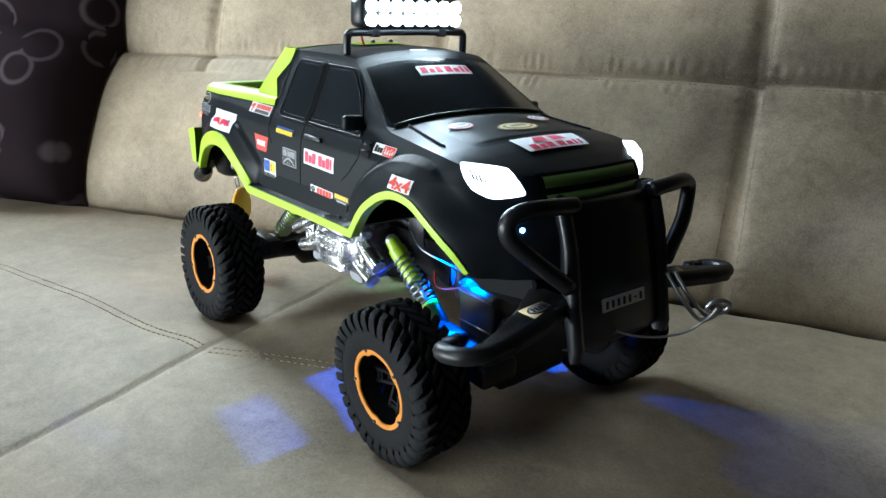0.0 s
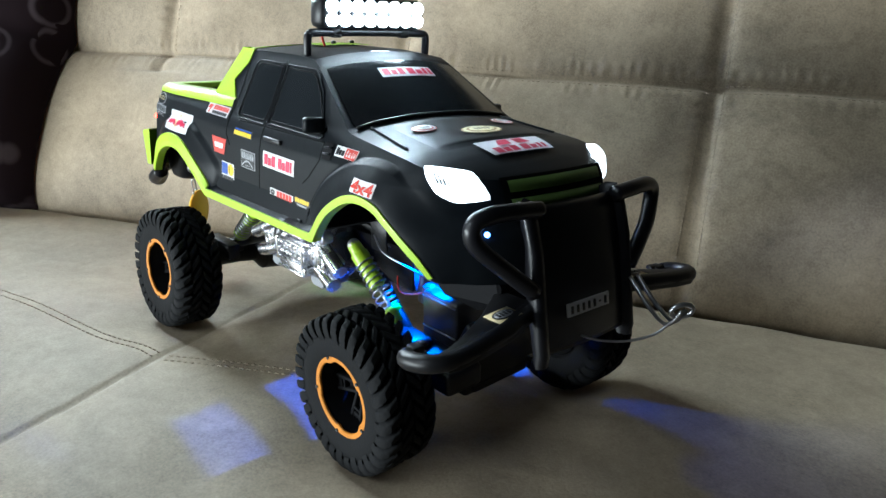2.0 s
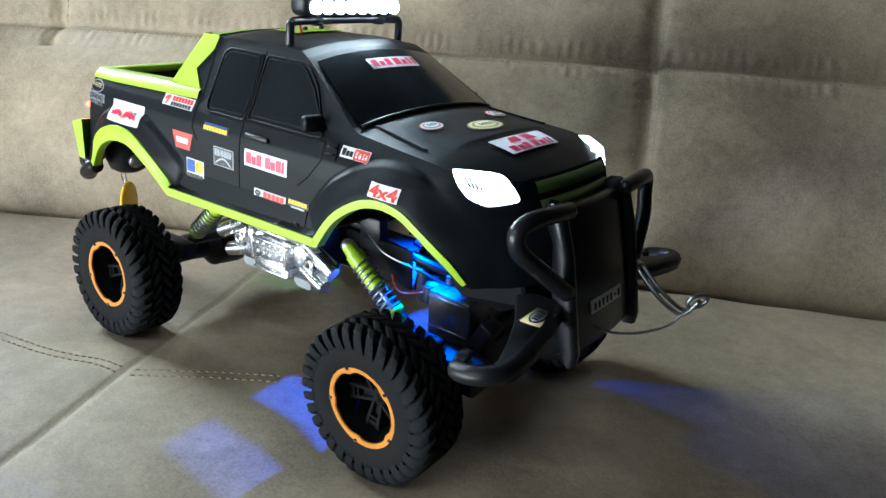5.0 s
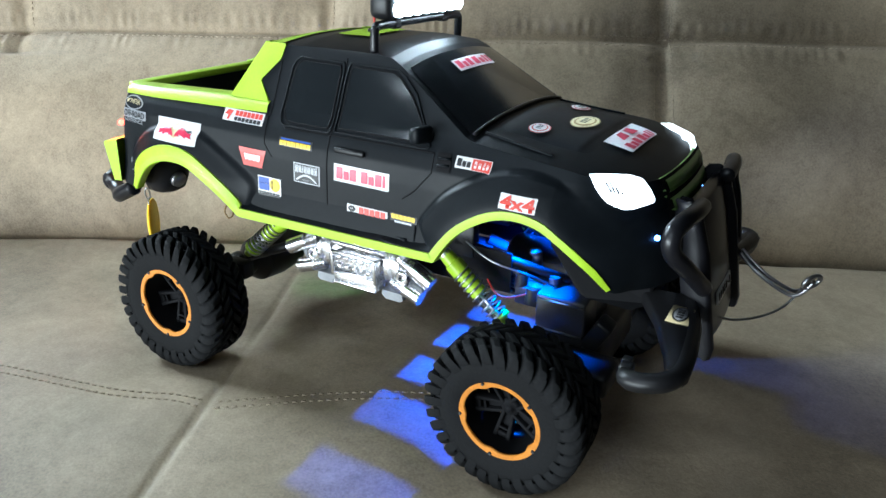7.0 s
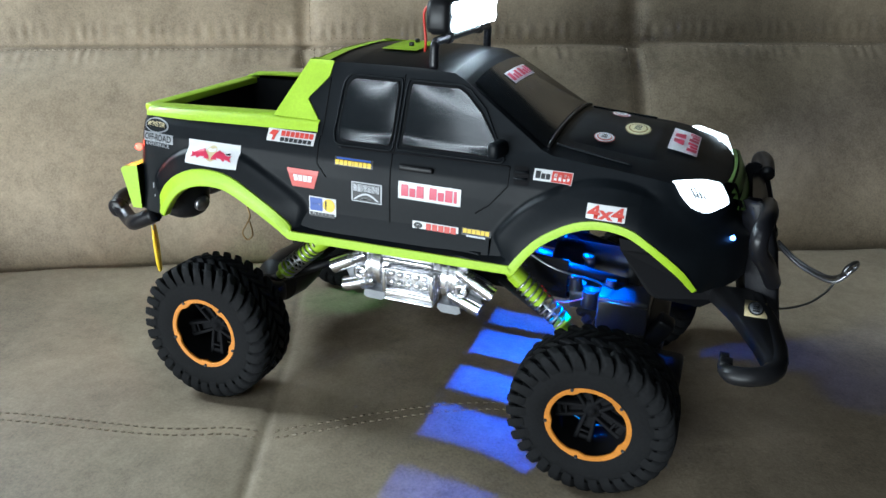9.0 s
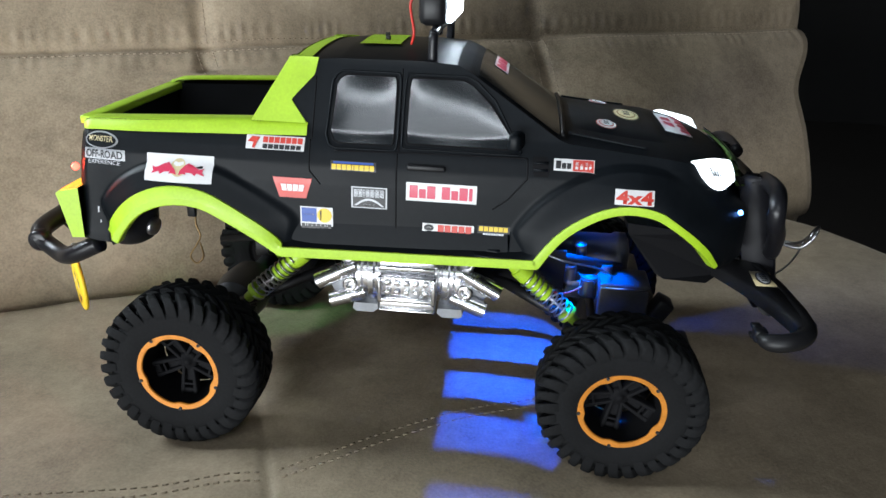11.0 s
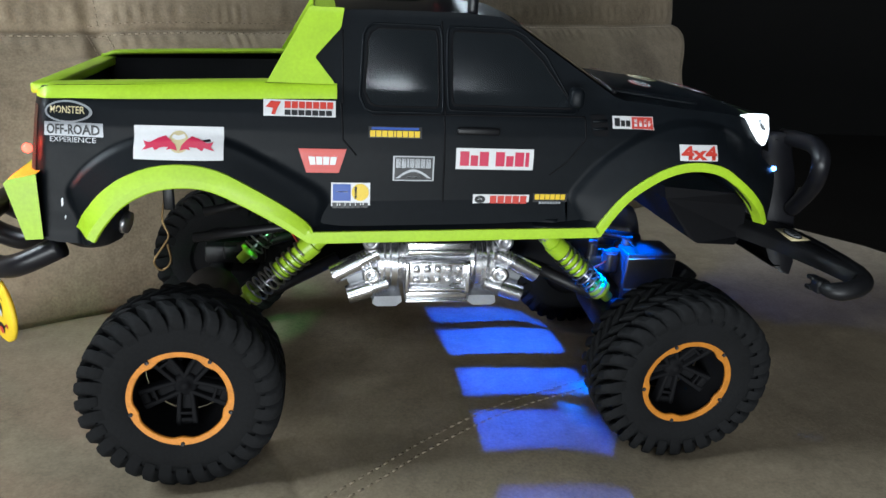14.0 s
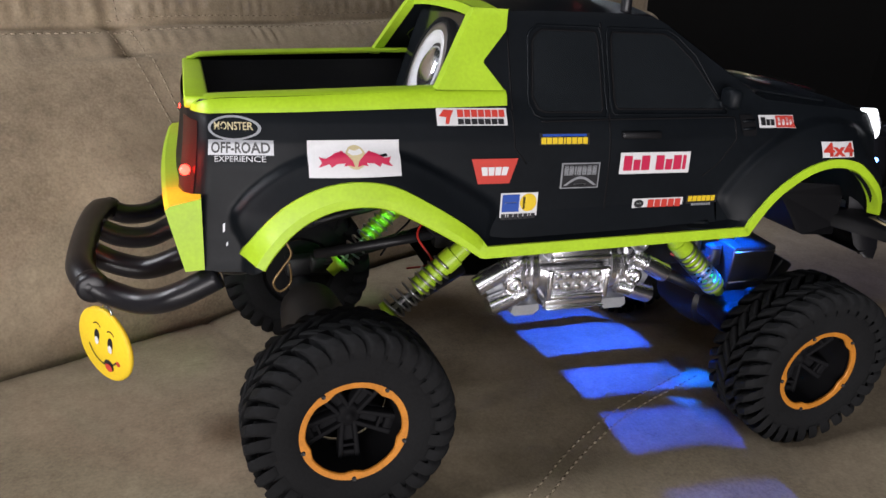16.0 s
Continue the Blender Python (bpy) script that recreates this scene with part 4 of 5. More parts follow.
bm = bmesh.new()
rows = []
for i in range(21):
    y = -0.047 + 0.094 * i / 20
    xx = 0.3545 - 1.2 * y * y
    rows.append([(xx - 0.0045, y, 0.1950), (xx, y, 0.188), (xx + 0.004, y, 0.172)])
grid(bm, rows)
grille = part("grille", bm, M_GROOVE, truck, "dark grille with two green-tinted bars", BODY)
for z0, z1 in ((0.1865, 0.1935), (0.1762, 0.1832)):
    bm = bmesh.new()
    rows = []
    for i in range(21):
        y = -0.0425 + 0.085 * i / 20
        xx = 0.3552 - 1.6 * y * y
        t0, t1 = (0.1955 - z0) * 0.45, (0.1955 - z1) * 0.45
        rows.append([(xx - 0.004 + t1 - 0.004, y, z1), (xx - 0.003 + t1, y, z1 - 0.0005), (xx - 0.003 + t0, y, z0 + 0.0005), (xx - 0.004 + t0 - 0.004, y, z0)])
    grid(bm, rows)
    part("grille_bar", bm, M_GRILLE, grille)

bm = bmesh.new()
rows = []
for i in range(17):
    y = -0.044 + 0.088 * i / 16
    c = 2 * y * y
    rows.append([(0.362, y, 0.179), (0.3685 - c, y, 0.1800), (0.3710 - c, y, 0.1780), (0.3775 - c, y, 0.158), (0.3845 - c, y, 0.128), (0.3905 - c, y, 0.098), (0.3895 - c, y, 0.0935), (0.378, y, 0.092)])
grid(bm, rows)
guard = part("bull_bar", bm, M_GLOSS, truck, "gloss black bull bar shield", BODY)
for sign in (-1, 1):
    bm = bmesh.new()
    tube(bm, smooth_path([(0.371, sign * 0.036, 0.1800), (0.371, sign * 0.056, 0.1815), (0.369, sign * 0.073, 0.1815), (0.3665, sign * 0.0840, 0.1770), (0.3675, sign * 0.0835, 0.1665), (0.3740, sign * 0.0710, 0.1540), (0.3815, sign * 0.0460, 0.1340)], 6), 0.0052, 12)
    part("bull_bar_loop", bm, M_GLOSS, guard)
    bm = bmesh.new()
    grid(bm, [[(x - 0.016 * k, sign * (0.048 - 0.010 * k), z), (x - 0.002, sign * 0.0475, z), (x + 0.001, sign * 0.0435, z), (x, sign * 0.0390, z), (x - 0.014 * k, sign * 0.0375, z)] for x, z, k in ((0.366, 0.1845, 0.5), (0.371, 0.181, 1.0), (0.380, 0.155, 1.2), (0.387, 0.120, 1.2), (0.392, 0.096, 0.9), (0.391, 0.088, 0.4))])
    part("bull_bar_post", bm, M_GLOSS, guard)
    bm = bmesh.new()
    bmesh.ops.create_uvsphere(bm, u_segments=12, v_segments=8, radius=0.0017, matrix=Matrix.Translation((0.3534, sign * 0.0597, 0.1640)))
    part("marker_light", bm, M_BLUELED, truck, "tiny bright bumper marker light", BODY)
# number plate, characters as bars
bm = bmesh.new()
box(bm, (0.3866, 0.0, 0.1180), (0.0012, 0.041, 0.0085), Matrix.Rotation(-0.2, 3, "Y"), bevel=0.0004)
plate = part("number_plate", bm, M_WHITE, truck, "small pale number plate", BODY)
for k in range(7):
    bm = bmesh.new()
    box(bm, (0.3874, -0.0162 + 0.0054 * k, 0.1180), (0.0006, 0.0021 if k != 5 else 0.0018, 0.0048 if k != 5 else 0.0010), Matrix.Rotation(-0.2, 3, "Y"))
    part("plate_bar", bm, M_DARK, plate)
# front bumper: swept wings that end in backward hooks
bm = bmesh.new()
half = [(0.3600, 0.1170, 0.1085), (0.3610, 0.1235, 0.1085), (0.3660, 0.1268, 0.1090), (0.3740, 0.1272, 0.1105), (0.3820, 0.1235, 0.1120), (0.3865, 0.1140, 0.1130), (0.3860, 0.0960, 0.1145), (0.3820, 0.0680, 0.1165), (0.3730, 0.0400, 0.1180), (0.3680, 0.0, 0.1120)]
pathway = smooth_path([(x, -y, z) for x, y, z in half] + [(x, y, z) for x, y, z in reversed(half[:-1])], 6)
tube(bm, pathway, 0.0054, 12, radii=[0.0034 + 0.0020 * sstep(0, 12, min(k, len(pathway) - 1 - k)) for k in range(len(pathway))])
front_bumper = part("front_bumper", bm, M_PLASTIC, truck, "black front bumper bar with hooked wing ends", BODY)
for sign in (-1, 1):
    bm = bmesh.new()
    rows = []
    for k in range(15):
        t = k / 14
        y = 0.038 + 0.080 * t
        cx = float(np.interp(y, [0.04, 0.068, 0.096, 0.114, 0.1235], [0.373, 0.382, 0.386, 0.3865, 0.382]))
        zz = 0.1180 - 0.0060 * t
        w = 0.024 * (1 - t) + 0.0052
        rows.append([(cx - w, sign * y, zz - 0.004), (cx - w, sign * y, zz + 0.0030), (cx - w + 0.0016, sign * y, zz + 0.0046), (cx + 0.0030, sign * y, zz + 0.0058), (cx + 0.0058, sign * y, zz + 0.0030), (cx + 0.0050, sign * y, zz - 0.004)])
    grid(bm, rows)
    part("bumper_wing", bm, M_PLASTIC, front_bumper)
    bm = bmesh.new()
    box(bm, (0.3600, sign * 0.1165, 0.1085), (0.0075, 0.0080, 0.0080), bevel=0.0012)
    for dz in (-0.0030, 0.0030):
        box(bm, (0.3588, sign * 0.1112, 0.1085 + dz), (0.0055, 0.0060, 0.0026), bevel=0.0007)
    part("hook_tip", bm, M_PLASTIC, front_bumper)
    bm = bmesh.new()
    box(bm, (0.3740, sign * 0.0630, 0.1216), (0.013, 0.0190, 0.0006), Matrix.Rotation(sign * -0.09, 3, "X"))
    stk = part("bumper_sticker", bm, M_PALE, truck, "pale gold bumper sticker with dark oval", BODY)
    bm = bmesh.new()
    bmesh.ops.create_cone(bm, cap_ends=True, segments=24, radius1=0.0055, radius2=0.0055, depth=0.0006, matrix=Matrix.Translation((0.3740, sign * 0.0630, 0.1221)) @ Matrix.Rotation(sign * -0.09, 4, "X") @ Matrix.Diagonal((0.85, 1.45, 1, 1)))
    part("print", bm, M_DARK, stk)
    bm = bmesh.new()
    bmesh.ops.create_cone(bm, cap_ends=True, segments=24, radius1=0.0047, radius2=0.0047, depth=0.0006, matrix=Matrix.Translation((0.3740, sign * 0.0630, 0.1223)) @ Matrix.Rotation(sign * -0.09, 4, "X") @ Matrix.Diagonal((0.80, 1.45, 1, 1)))
    part("print", bm, M_SILVER, stk)
    for k in range(4):
        bm = bmesh.new()
        box(bm, (0.3740, sign * (0.0588 + 0.0028 * k), 0.1227 - 0.00025 * k + 0.0003), (0.0040, 0.0016, 0.0005), Matrix.Rotation(sign * -0.09, 3, "X"))
        part("print", bm, M_DARK, stk)
# boxy bumper mount under the nose
bm = bmesh.new()
e = [(0.286, 0.150), (0.288, 0.142), (0.308, 0.1160), (0.314, 0.1125), (0.342, 0.1105), (0.352, 0.1140), (0.352, 0.126), (0.348, 0.136), (0.335, 0.146)]
grid(bm, [[(x, y * (1 - 0.35 * sstep(0.335, 0.365, x)), z) for x, z in e + e[:1]] for y in (-0.0535, -0.052, 0.052, 0.0535)])
for y in (-0.0535, 0.0535):
    bm.faces.new([bm.verts.new((x, y * (1 - 0.35 * sstep(0.335, 0.365, x)), z)) for x, z in e])
bmesh.ops.remove_doubles(bm, verts=bm.verts, dist=0.00005)
part("bumper_mount", bm, M_GROOVE, truck, "black boxy bumper mount under the nose", BODY, smooth=False)
# winch hook on two bent wires, and a slack cable
bm = bmesh.new()
for dy in (-0.004, 0.004):
    tube(bm, smooth_path([(0.388, 0.044 + dy, 0.128), (0.405, 0.040 + dy, 0.116), (0.426, 0.030 + dy, 0.112), (0.436, 0.026 + dy * 0.4, 0.124)], 6), 0.0014, 8)
hook = part("winch_hook", bm, M_STEEL, truck, "bent steel winch hook", BODY)
bm = bmesh.new()
ring = [Vector((0.435 + 0.0040 * math.cos(a) + 0.0015 * math.sin(a), 0.026 + 0.005 * math.cos(a), 0.124 + 0.0045 * math.sin(a))) for a in [2 * math.pi * k / 18 for k in range(18)]]
tube(bm, ring, 0.0015, 8, closed=True)
part("hook_eye", bm, M_STEEL, hook)
bm = bmesh.new()
tube(bm, smooth_path([(0.386, -0.010, 0.1010), (0.398, -0.002, 0.0985), (0.412, 0.010, 0.1000), (0.423, 0.021, 0.1060), (0.430, 0.028, 0.1170)], 6), 0.0008, 6)
part("winch_cable", bm, M_STEEL, hook)

# roof light bar on a tube cage
bm = bmesh.new()
for x in (0.156,):
    tube(bm, smooth_path([(x, -0.0560, 0.2475), (x, -0.0560, 0.2590), (x, -0.0547, 0.2625), (x, -0.048, 0.2640), (x, 0.0, 0.2645), (x, 0.048, 0.2640), (x, 0.0547, 0.2625), (x, 0.0560, 0.2590), (x, 0.0560, 0.2475)], 5), 0.0030, 10)
cage = part("roof_cage", bm, M_GLOSS, truck, "black tube roof cage", BODY)
bm = bmesh.new()
box(bm, (0.154, 0, 0.2780), (0.018, 0.097, 0.0225), bevel=0.005)
for y in (-0.032, 0.032):
    box(bm, (0.156, y, 0.2665), (0.006, 0.008, 0.012), bevel=0.001)
bar = part("light_bar", bm, M_PLASTIC, cage, "black light bar with lit white lamps")
for row, z in enumerate((0.2830, 0.2735)):
    for k in range(8):
        bm = bmesh.new()
        bmesh.ops.create_cone(bm, cap_ends=True, segments=16, radius1=0.0046, radius2=0.0046, depth=0.003, matrix=Matrix.Translation((0.1640, -0.0399 + 0.0114 * k, z)) @ Matrix.Rotation(math.pi / 2, 4, "Y"))
        part("led", bm, M_BAR, cage, "lit white light bar lamp", smooth=False)
bm = bmesh.new()
tube(bm, smooth_path([(0.146, -0.034, 0.286), (0.138, -0.030, 0.279), (0.141, -0.034, 0.262), (0.139, -0.030, 0.2535)], 6), 0.0009, 6)
part("bar_wire", bm, M_WIRE_RED, cage, "thin red wire")

# ---- rear: step bumper, tail lamps, pipe bumper, tag ----
bm = bmesh.new()
rows = []
for i in range(21):
    y = -0.0905 + 0.181 * i / 20
    c = 0.006 * (1 - (y / 0.0905) ** 2)
    rows.append([(-0.066, y, 0.128), (-0.0745 - 0.5 * c, y, 0.1275), (-0.0815 - 0.5 * c, y, 0.157), (-0.0795 - 0.5 * c, y, 0.1590), (-0.066, y, 0.162)])
vs = grid(bm, rows)
bm.faces.new(vs[0])
bm.faces.new(vs[-1])
part("rear_step", bm, M_GREEN, truck, "lime green rear step bumper", BODY, smooth=False)
for sign in (-1, 1):
    bm = bmesh.new()
    rows = []
    for k in range(13):
        z = 0.160 + 0.034 * k / 12
        pts = [side(x, z, 0.0007, sign) for x in (-0.0768, -0.0752, -0.0736, -0.0720)]
        rows.append([tuple(pts[0] + Vector((-0.002, -sign * 0.010, 0)))] + [tuple(p) for p in pts])
    grid(bm, rows)
    lens = part("tail_lamp", bm, M_TAILGLASS, truck, "dark red tail lamp with one lit bulb", BODY)
    bm = bmesh.new()
    bmesh.ops.create_uvsphere(bm, u_segments=12, v_segments=8, radius=0.0024, matrix=Matrix.Translation((-0.0722, sign * 0.0790, 0.1725)))
    part("bulb", bm, M_TAIL, lens)
bm = bmesh.new()
tube(bm, smooth_path([(-0.118, -0.060, 0.1120), (-0.124, -0.045, 0.1150), (-0.126, 0.0, 0.1155), (-0.124, 0.045, 0.1150), (-0.118, 0.060, 0.1120)], 6), 0.0070, 12)
pipes = part("rear_bumper", bm, M_GLOSS, truck, "glossy black bundle of pipes as rear bumper", BODY)
for y0, y1 in ((-0.060, -0.084), (-0.022, -0.034), (0.018, 0.026), (0.058, 0.084)):
    bm = bmesh.new()
    tube(bm, smooth_path([(-0.121, y0, 0.1140), (-0.110, y0 * 1.05, 0.1080), (-0.095, (y0 + y1) / 2, 0.1060), (-0.080, y1 * 0.98, 0.1120), (-0.060, y1, 0.1220)], 6), 0.0062, 12)
    part("pipe", bm, M_GLOSS, pipes)
bm = bmesh.new()
lathe(bm, [(-0.001, 0.0), (-0.001, 0.0055), (0.0, 0.0074), (0.004, 0.0074)], 20, "y")
for v in bm.verts:
    v.co = v.co + Vector((-0.117, -0.0655, 0.1118))
part("pipe_cap", bm, M_GLOSS, pipes)
for y in (-0.060, 0.060):
    bm = bmesh.new()
    bmesh.ops.create_uvsphere(bm, u_segments=12, v_segments=8, radius=0.0072, matrix=Matrix.Translation((-0.1185, y, 0.1122)))
    part("pipe_end", bm, M_GLOSS, pipes)

tag = tagged(new("key_tag"), "round yellow foam tag hanging from the rear bumper", "tag")
tag.matrix_world = Matrix.Translation((-0.119, -0.034, 0.0615)) @ Matrix.Rotation(radians(40 + 180), 4, "Z") @ Matrix.Rotation(radians(-10), 4, "X") @ Matrix.Scale(1.06, 4)
bm = bmesh.new()
lathe(bm, [(-0.0016, 0.0), (-0.0016, 0.0194), (-0.0008, 0.0208), (0.0008, 0.0208), (0.0016, 0.0194), (0.0016, 0.0)], 40, "x")
part("disc", bm, M_TAG, tag)


def tag_print(pts, mat, lift=0.0018):
    bm = bmesh.new()
    bm.faces.new([bm.verts.new((lift, y, z)) for y, z in pts])
    part("print", bm, mat, tag, smooth=False)


def oval(cy, cz, ry, rz):
    return [(cy + ry * math.cos(2 * math.pi * k / 18), cz + rz * math.sin(2 * math.pi * k / 18)) for k in range(18)]


def arc_band(cy, cz, r, w, a0, a1):
    at = [radians(a0 + (a1 - a0) * k / 14) for k in range(15)]
    return [(cy + r * math.cos(a), cz + r * math.sin(a)) for a in at] + [(cy + (r - w) * math.cos(a), cz + (r - w) * math.sin(a)) for a in reversed(at)]


for y in (-0.0050, 0.0055):
    tag_print(oval(y, 0.0035, 0.0020, 0.0040), M_DARK)
    tag_print(oval(y + 0.0003, 0.0005, 0.0016, 0.0024), M_WHITE, 0.0021)
    tag_print(arc_band(y, 0.0085, 0.0032, 0.0007, 25, 155), M_DARK)
tag_print(arc_band(0.0, 0.0005, 0.0125, 0.0009, 205, 330), M_DARK)
tag_print(oval(0.0050, -0.0105, 0.0038, 0.0034), M_DARK)
tag_print(oval(0.0052, -0.0117, 0.0029, 0.0022), M_RED, 0.0021)
tag_print(oval(0.0120, -0.0055, 0.0017, 0.0015), M_RED)
bm = bmesh.new()
tube(bm, [(0.0, 0.004 * math.cos(a), 0.0205 + 0.0035 * math.sin(a)) for a in [2 * math.pi * k / 16 for k in range(16)]], 0.0006, 6, closed=True)
tube(bm, [(0.002 * math.cos(a), 0.0, 0.0285 + 0.006 * math.sin(a)) for a in [2 * math.pi * k / 16 for k in range(16)]], 0.0006, 6, closed=True)
part("ring", bm, M_STEEL, tag)

# ---- spare wheel on the cab rear wall ----
bm = bmesh.new()
lathe(bm, [(0.0, 0.0275), (0.0045, 0.0280), (0.006, 0.0290), (0.005, 0.0308), (0.0, 0.032), (-0.004, 0.031)], 48, "x")
lean = Matrix.Translation((0.0675, 0.0, 0.2075)) @ Matrix.Rotation(radians(199), 4, "Y") @ Matrix.Rotation(math.pi, 4, "X")
spare = part("spare_wheel", bm, M_RUBBER, truck, "small spare wheel with bright rim", BODY @ lean)
for name, mat, prof in (("sidewall_band", M_STEEL, [(0.0035, 0.0282), (0.0050, 0.0276), (0.0054, 0.0240), (0.0048, 0.0232)]),
                        ("rim", M_WHITE, [(0.0040, 0.0234), (0.0054, 0.0230), (0.0050, 0.0190), (0.0030, 0.0166), (0.0020, 0.0160)]),
                        ("rim_well", M_DARK, [(0.0026, 0.0166), (0.0022, 0.0150), (0.0022, 0.0120)]),
                        ("hub_cap", M_CHROME, [(0.0020, 0.0146), (0.0036, 0.0140), (0.0052, 0.0110), (0.0066, 0.0070), (0.0072, 0.0030), (0.0072, 0.0)])):
    bm = bmesh.new()
    lathe(bm, prof, 48, "x")
    part(name, bm, mat, spare)

for x0, x1, z0, z1 in ((-0.0745, -0.0728, 0.1660, 0.1700), (-0.0730, -0.0710, 0.1560, 0.1595), (-0.0575, -0.0565, 0.1440, 0.1480), (-0.0560, -0.0552, 0.1375, 0.1390)):
    bm = bmesh.new()
    grid(bm, [[tuple(side(x0 + (x1 - x0) * i / 2, z0 + (z1 - z0) * j / 3 + 0.0004 * i, 0.0004)) for i in range(3)] for j in range(4)])
    part("paint_chip", bm, M_SILVER, truck, "", BODY)
# ---- wheels ----
def slim(bm):
    """The tyre sits well out on its rim."""
    for v in bm.verts:
        v.co.y = 0.739 * v.co.y - 0.0100
        v.co.x *= 0.912
        v.co.z *= 0.912


def tyre_mesh():
    bm = bmesh.new()
    # carcass across the width
    prof = [(-0.0200, 0.0270), (-0.0235, 0.0290), (-0.0262, 0.0350), (-0.0265, 0.0420), (-0.0252, 0.0478), (-0.0218, 0.0512), (-0.011, 0.0528), (0.0, 0.0530),
            (0.011, 0.0528), (0.0218, 0.0512), (0.0252, 0.0478), (0.0265, 0.0420), (0.0262, 0.0350), (0.0235, 0.0290), (0.0200, 0.0270)]
    lathe(bm, prof, 84, "y")
    slim(bm)
    return bm


LUGS, LUG_TOP = 32, 0.0590


def lug_mesh(stations, wa, skew):
    """One tread block at angle 0, given by (along the axle, foot radius, top radius, twist)."""
    bm = bmesh.new()
    rows = []
    for y, r0, r1, k in stations:
        a = skew * k
        rows.append([(math.cos(a + wa * f) * (r0 + (r1 - r0) * g), y * (0.985 + 0.015 * g), -math.sin(a + wa * f) * (r0 + (r1 - r0) * g))
                     for f, g in ((-1, 0), (-0.94, 0.70), (-0.80, 0.93), (-0.5, 1), (0.5, 1), (0.80, 0.93), (0.94, 0.70), (1, 0))])
    vs = grid(bm, rows)
    bm.faces.new(vs[0])
    bm.faces.new(vs[-1])
    slim(bm)
    return bm


def build_tread(wheel):
    t = LUG_TOP
    made = {}
    for sg in (-1, 1):
        for long in (True, False):
            low = 0.0430 if long else 0.0450
            bm = lug_mesh([(sg * 0.0268, low, low + 0.001, 0), (sg * 0.0279, 0.0470, 0.0490, 0), (sg * 0.0278, 0.0485, 0.0530, 0.01), (sg * 0.0263, 0.0480, 0.0562, 0.03), (sg * 0.0232, 0.0490, t - 0.0007, 0.06),
                           (sg * 0.0150, 0.0505, t, 0.13), (sg * (0.0124 if long else 0.0142), 0.0510, t, 0.155)], 0.074 if long else 0.068, 1.15 * sg)
            made[sg, long] = sharp(part("tread_lug", bm, M_RUBBER, wheel), 32)
    for k, (y0, y1) in enumerate(((-0.0112, -0.0010), (0.0012, 0.0112))):
        bm = lug_mesh([(y0, 0.0510, t, 0.0), ((y0 + y1) / 2, 0.0512, t + 0.0002, 0.5), (y1, 0.0530, t, 1.0)], 0.066, 0.16 if k else -0.16)
        made["mid", k] = sharp(part("tread_lug", bm, M_RUBBER, wheel), 32)

    def put(key, a):
        ob = made[key]
        if ob.get("used"):
            ob = ob.copy()
            scene.collection.objects.link(ob)
        ob["used"] = 1
        ob.rotation_euler = (0, a, 0)

    for i in range(LUGS):
        a = 2 * math.pi * i / LUGS
        for sg in (-1, 1):
            put((sg, i % 2 == 0), a + (math.pi / LUGS if sg > 0 else 0))
        for k in (0, 1):
            put(("mid", k), a + (1.15 * k + 0.95) * math.pi / LUGS)


def spoke_mesh():
    """One ladder spoke pointing up: two rails, a cross bar and a broad foot at the rim."""
    bm = bmesh.new()
    for d in (-1, 1):
        rows = []
        for r, off, half, y in ((0.0040, 0.0030, 0.0013, -0.0120), (0.0120, 0.0038, 0.0013, -0.0128), (0.0185, 0.0042, 0.0015, -0.0136), (0.0246, 0.0046, 0.0019, -0.0140)):
            rows.append([(d * off - half, y + 0.0060, r), (d * off - half * 0.9, y + 0.0005, r), (d * off - half * 0.6, y, r), (d * off + half * 0.6, y, r), (d * off + half * 0.9, y + 0.0005, r), (d * off + half, y + 0.0060, r)])
        grid(bm, rows)
    box(bm, (0, -0.0118, 0.0165), (0.0080, 0.0030, 0.0016), bevel=0.0004)
    box(bm, (0, -0.0112, 0.0222), (0.0090, 0.0040, 0.0052), bevel=0.0008)
    grid(bm, [[(-0.0036, -0.0088, 0.004), (0.0036, -0.0088, 0.004)], [(-0.0046, -0.0100, 0.0225), (0.0046, -0.0100, 0.0225)]])
    return bm


def wheel_meshes():
    """Wheel disc with five forked spokes, facing -y, and its ring and bolts."""
    disc = bmesh.new()
    lathe(disc, [(-0.0240, 0.0272), (-0.0238, 0.0252), (-0.010, 0.0240), (0.004, 0.0236), (0.0055, 0.0250)], 40, "y")
    hub = bmesh.new()
    lathe(hub, [(-0.0138, 0.0), (-0.0138, 0.0022), (-0.0122, 0.0024), (-0.0118, 0.0050), (-0.0105, 0.0065), (0.004, 0.0080), (0.004, 0.0)], 24, "y")
    ring = bmesh.new()
    seg = 60
    rings = []
    for y, r in ((-0.0258, 0.0236), (-0.0270, 0.0234), (-0.0276, 0.0239), (-0.0278, 0.0284), (-0.0270, 0.0292), (-0.0205, 0.0293)):
        row = []
        for k in range(seg):
            a = 2 * math.pi * k / seg
            rr = r
            if r < 0.026:
                rr = r - 0.0016 * max(0, math.cos(5 * (a - 0.3))) ** 3 + 0.0008
            row.append(ring.verts.new((math.cos(a) * rr, y, math.sin(a) * rr)))
        rings.append(row)
    for a, b in zip(rings, rings[1:]):
        for k in range(seg):
            ring.faces.new((a[k], a[(k + 1) % seg], b[(k + 1) % seg], b[k]))
    bolt = bmesh.new()
    lathe(bolt, [(-0.0282, 0.0), (-0.0282, 0.0005), (-0.0287, 0.0008), (-0.0286, 0.0011), (-0.0270, 0.0012)], 10, "y")
    return disc, ring, bolt, hub


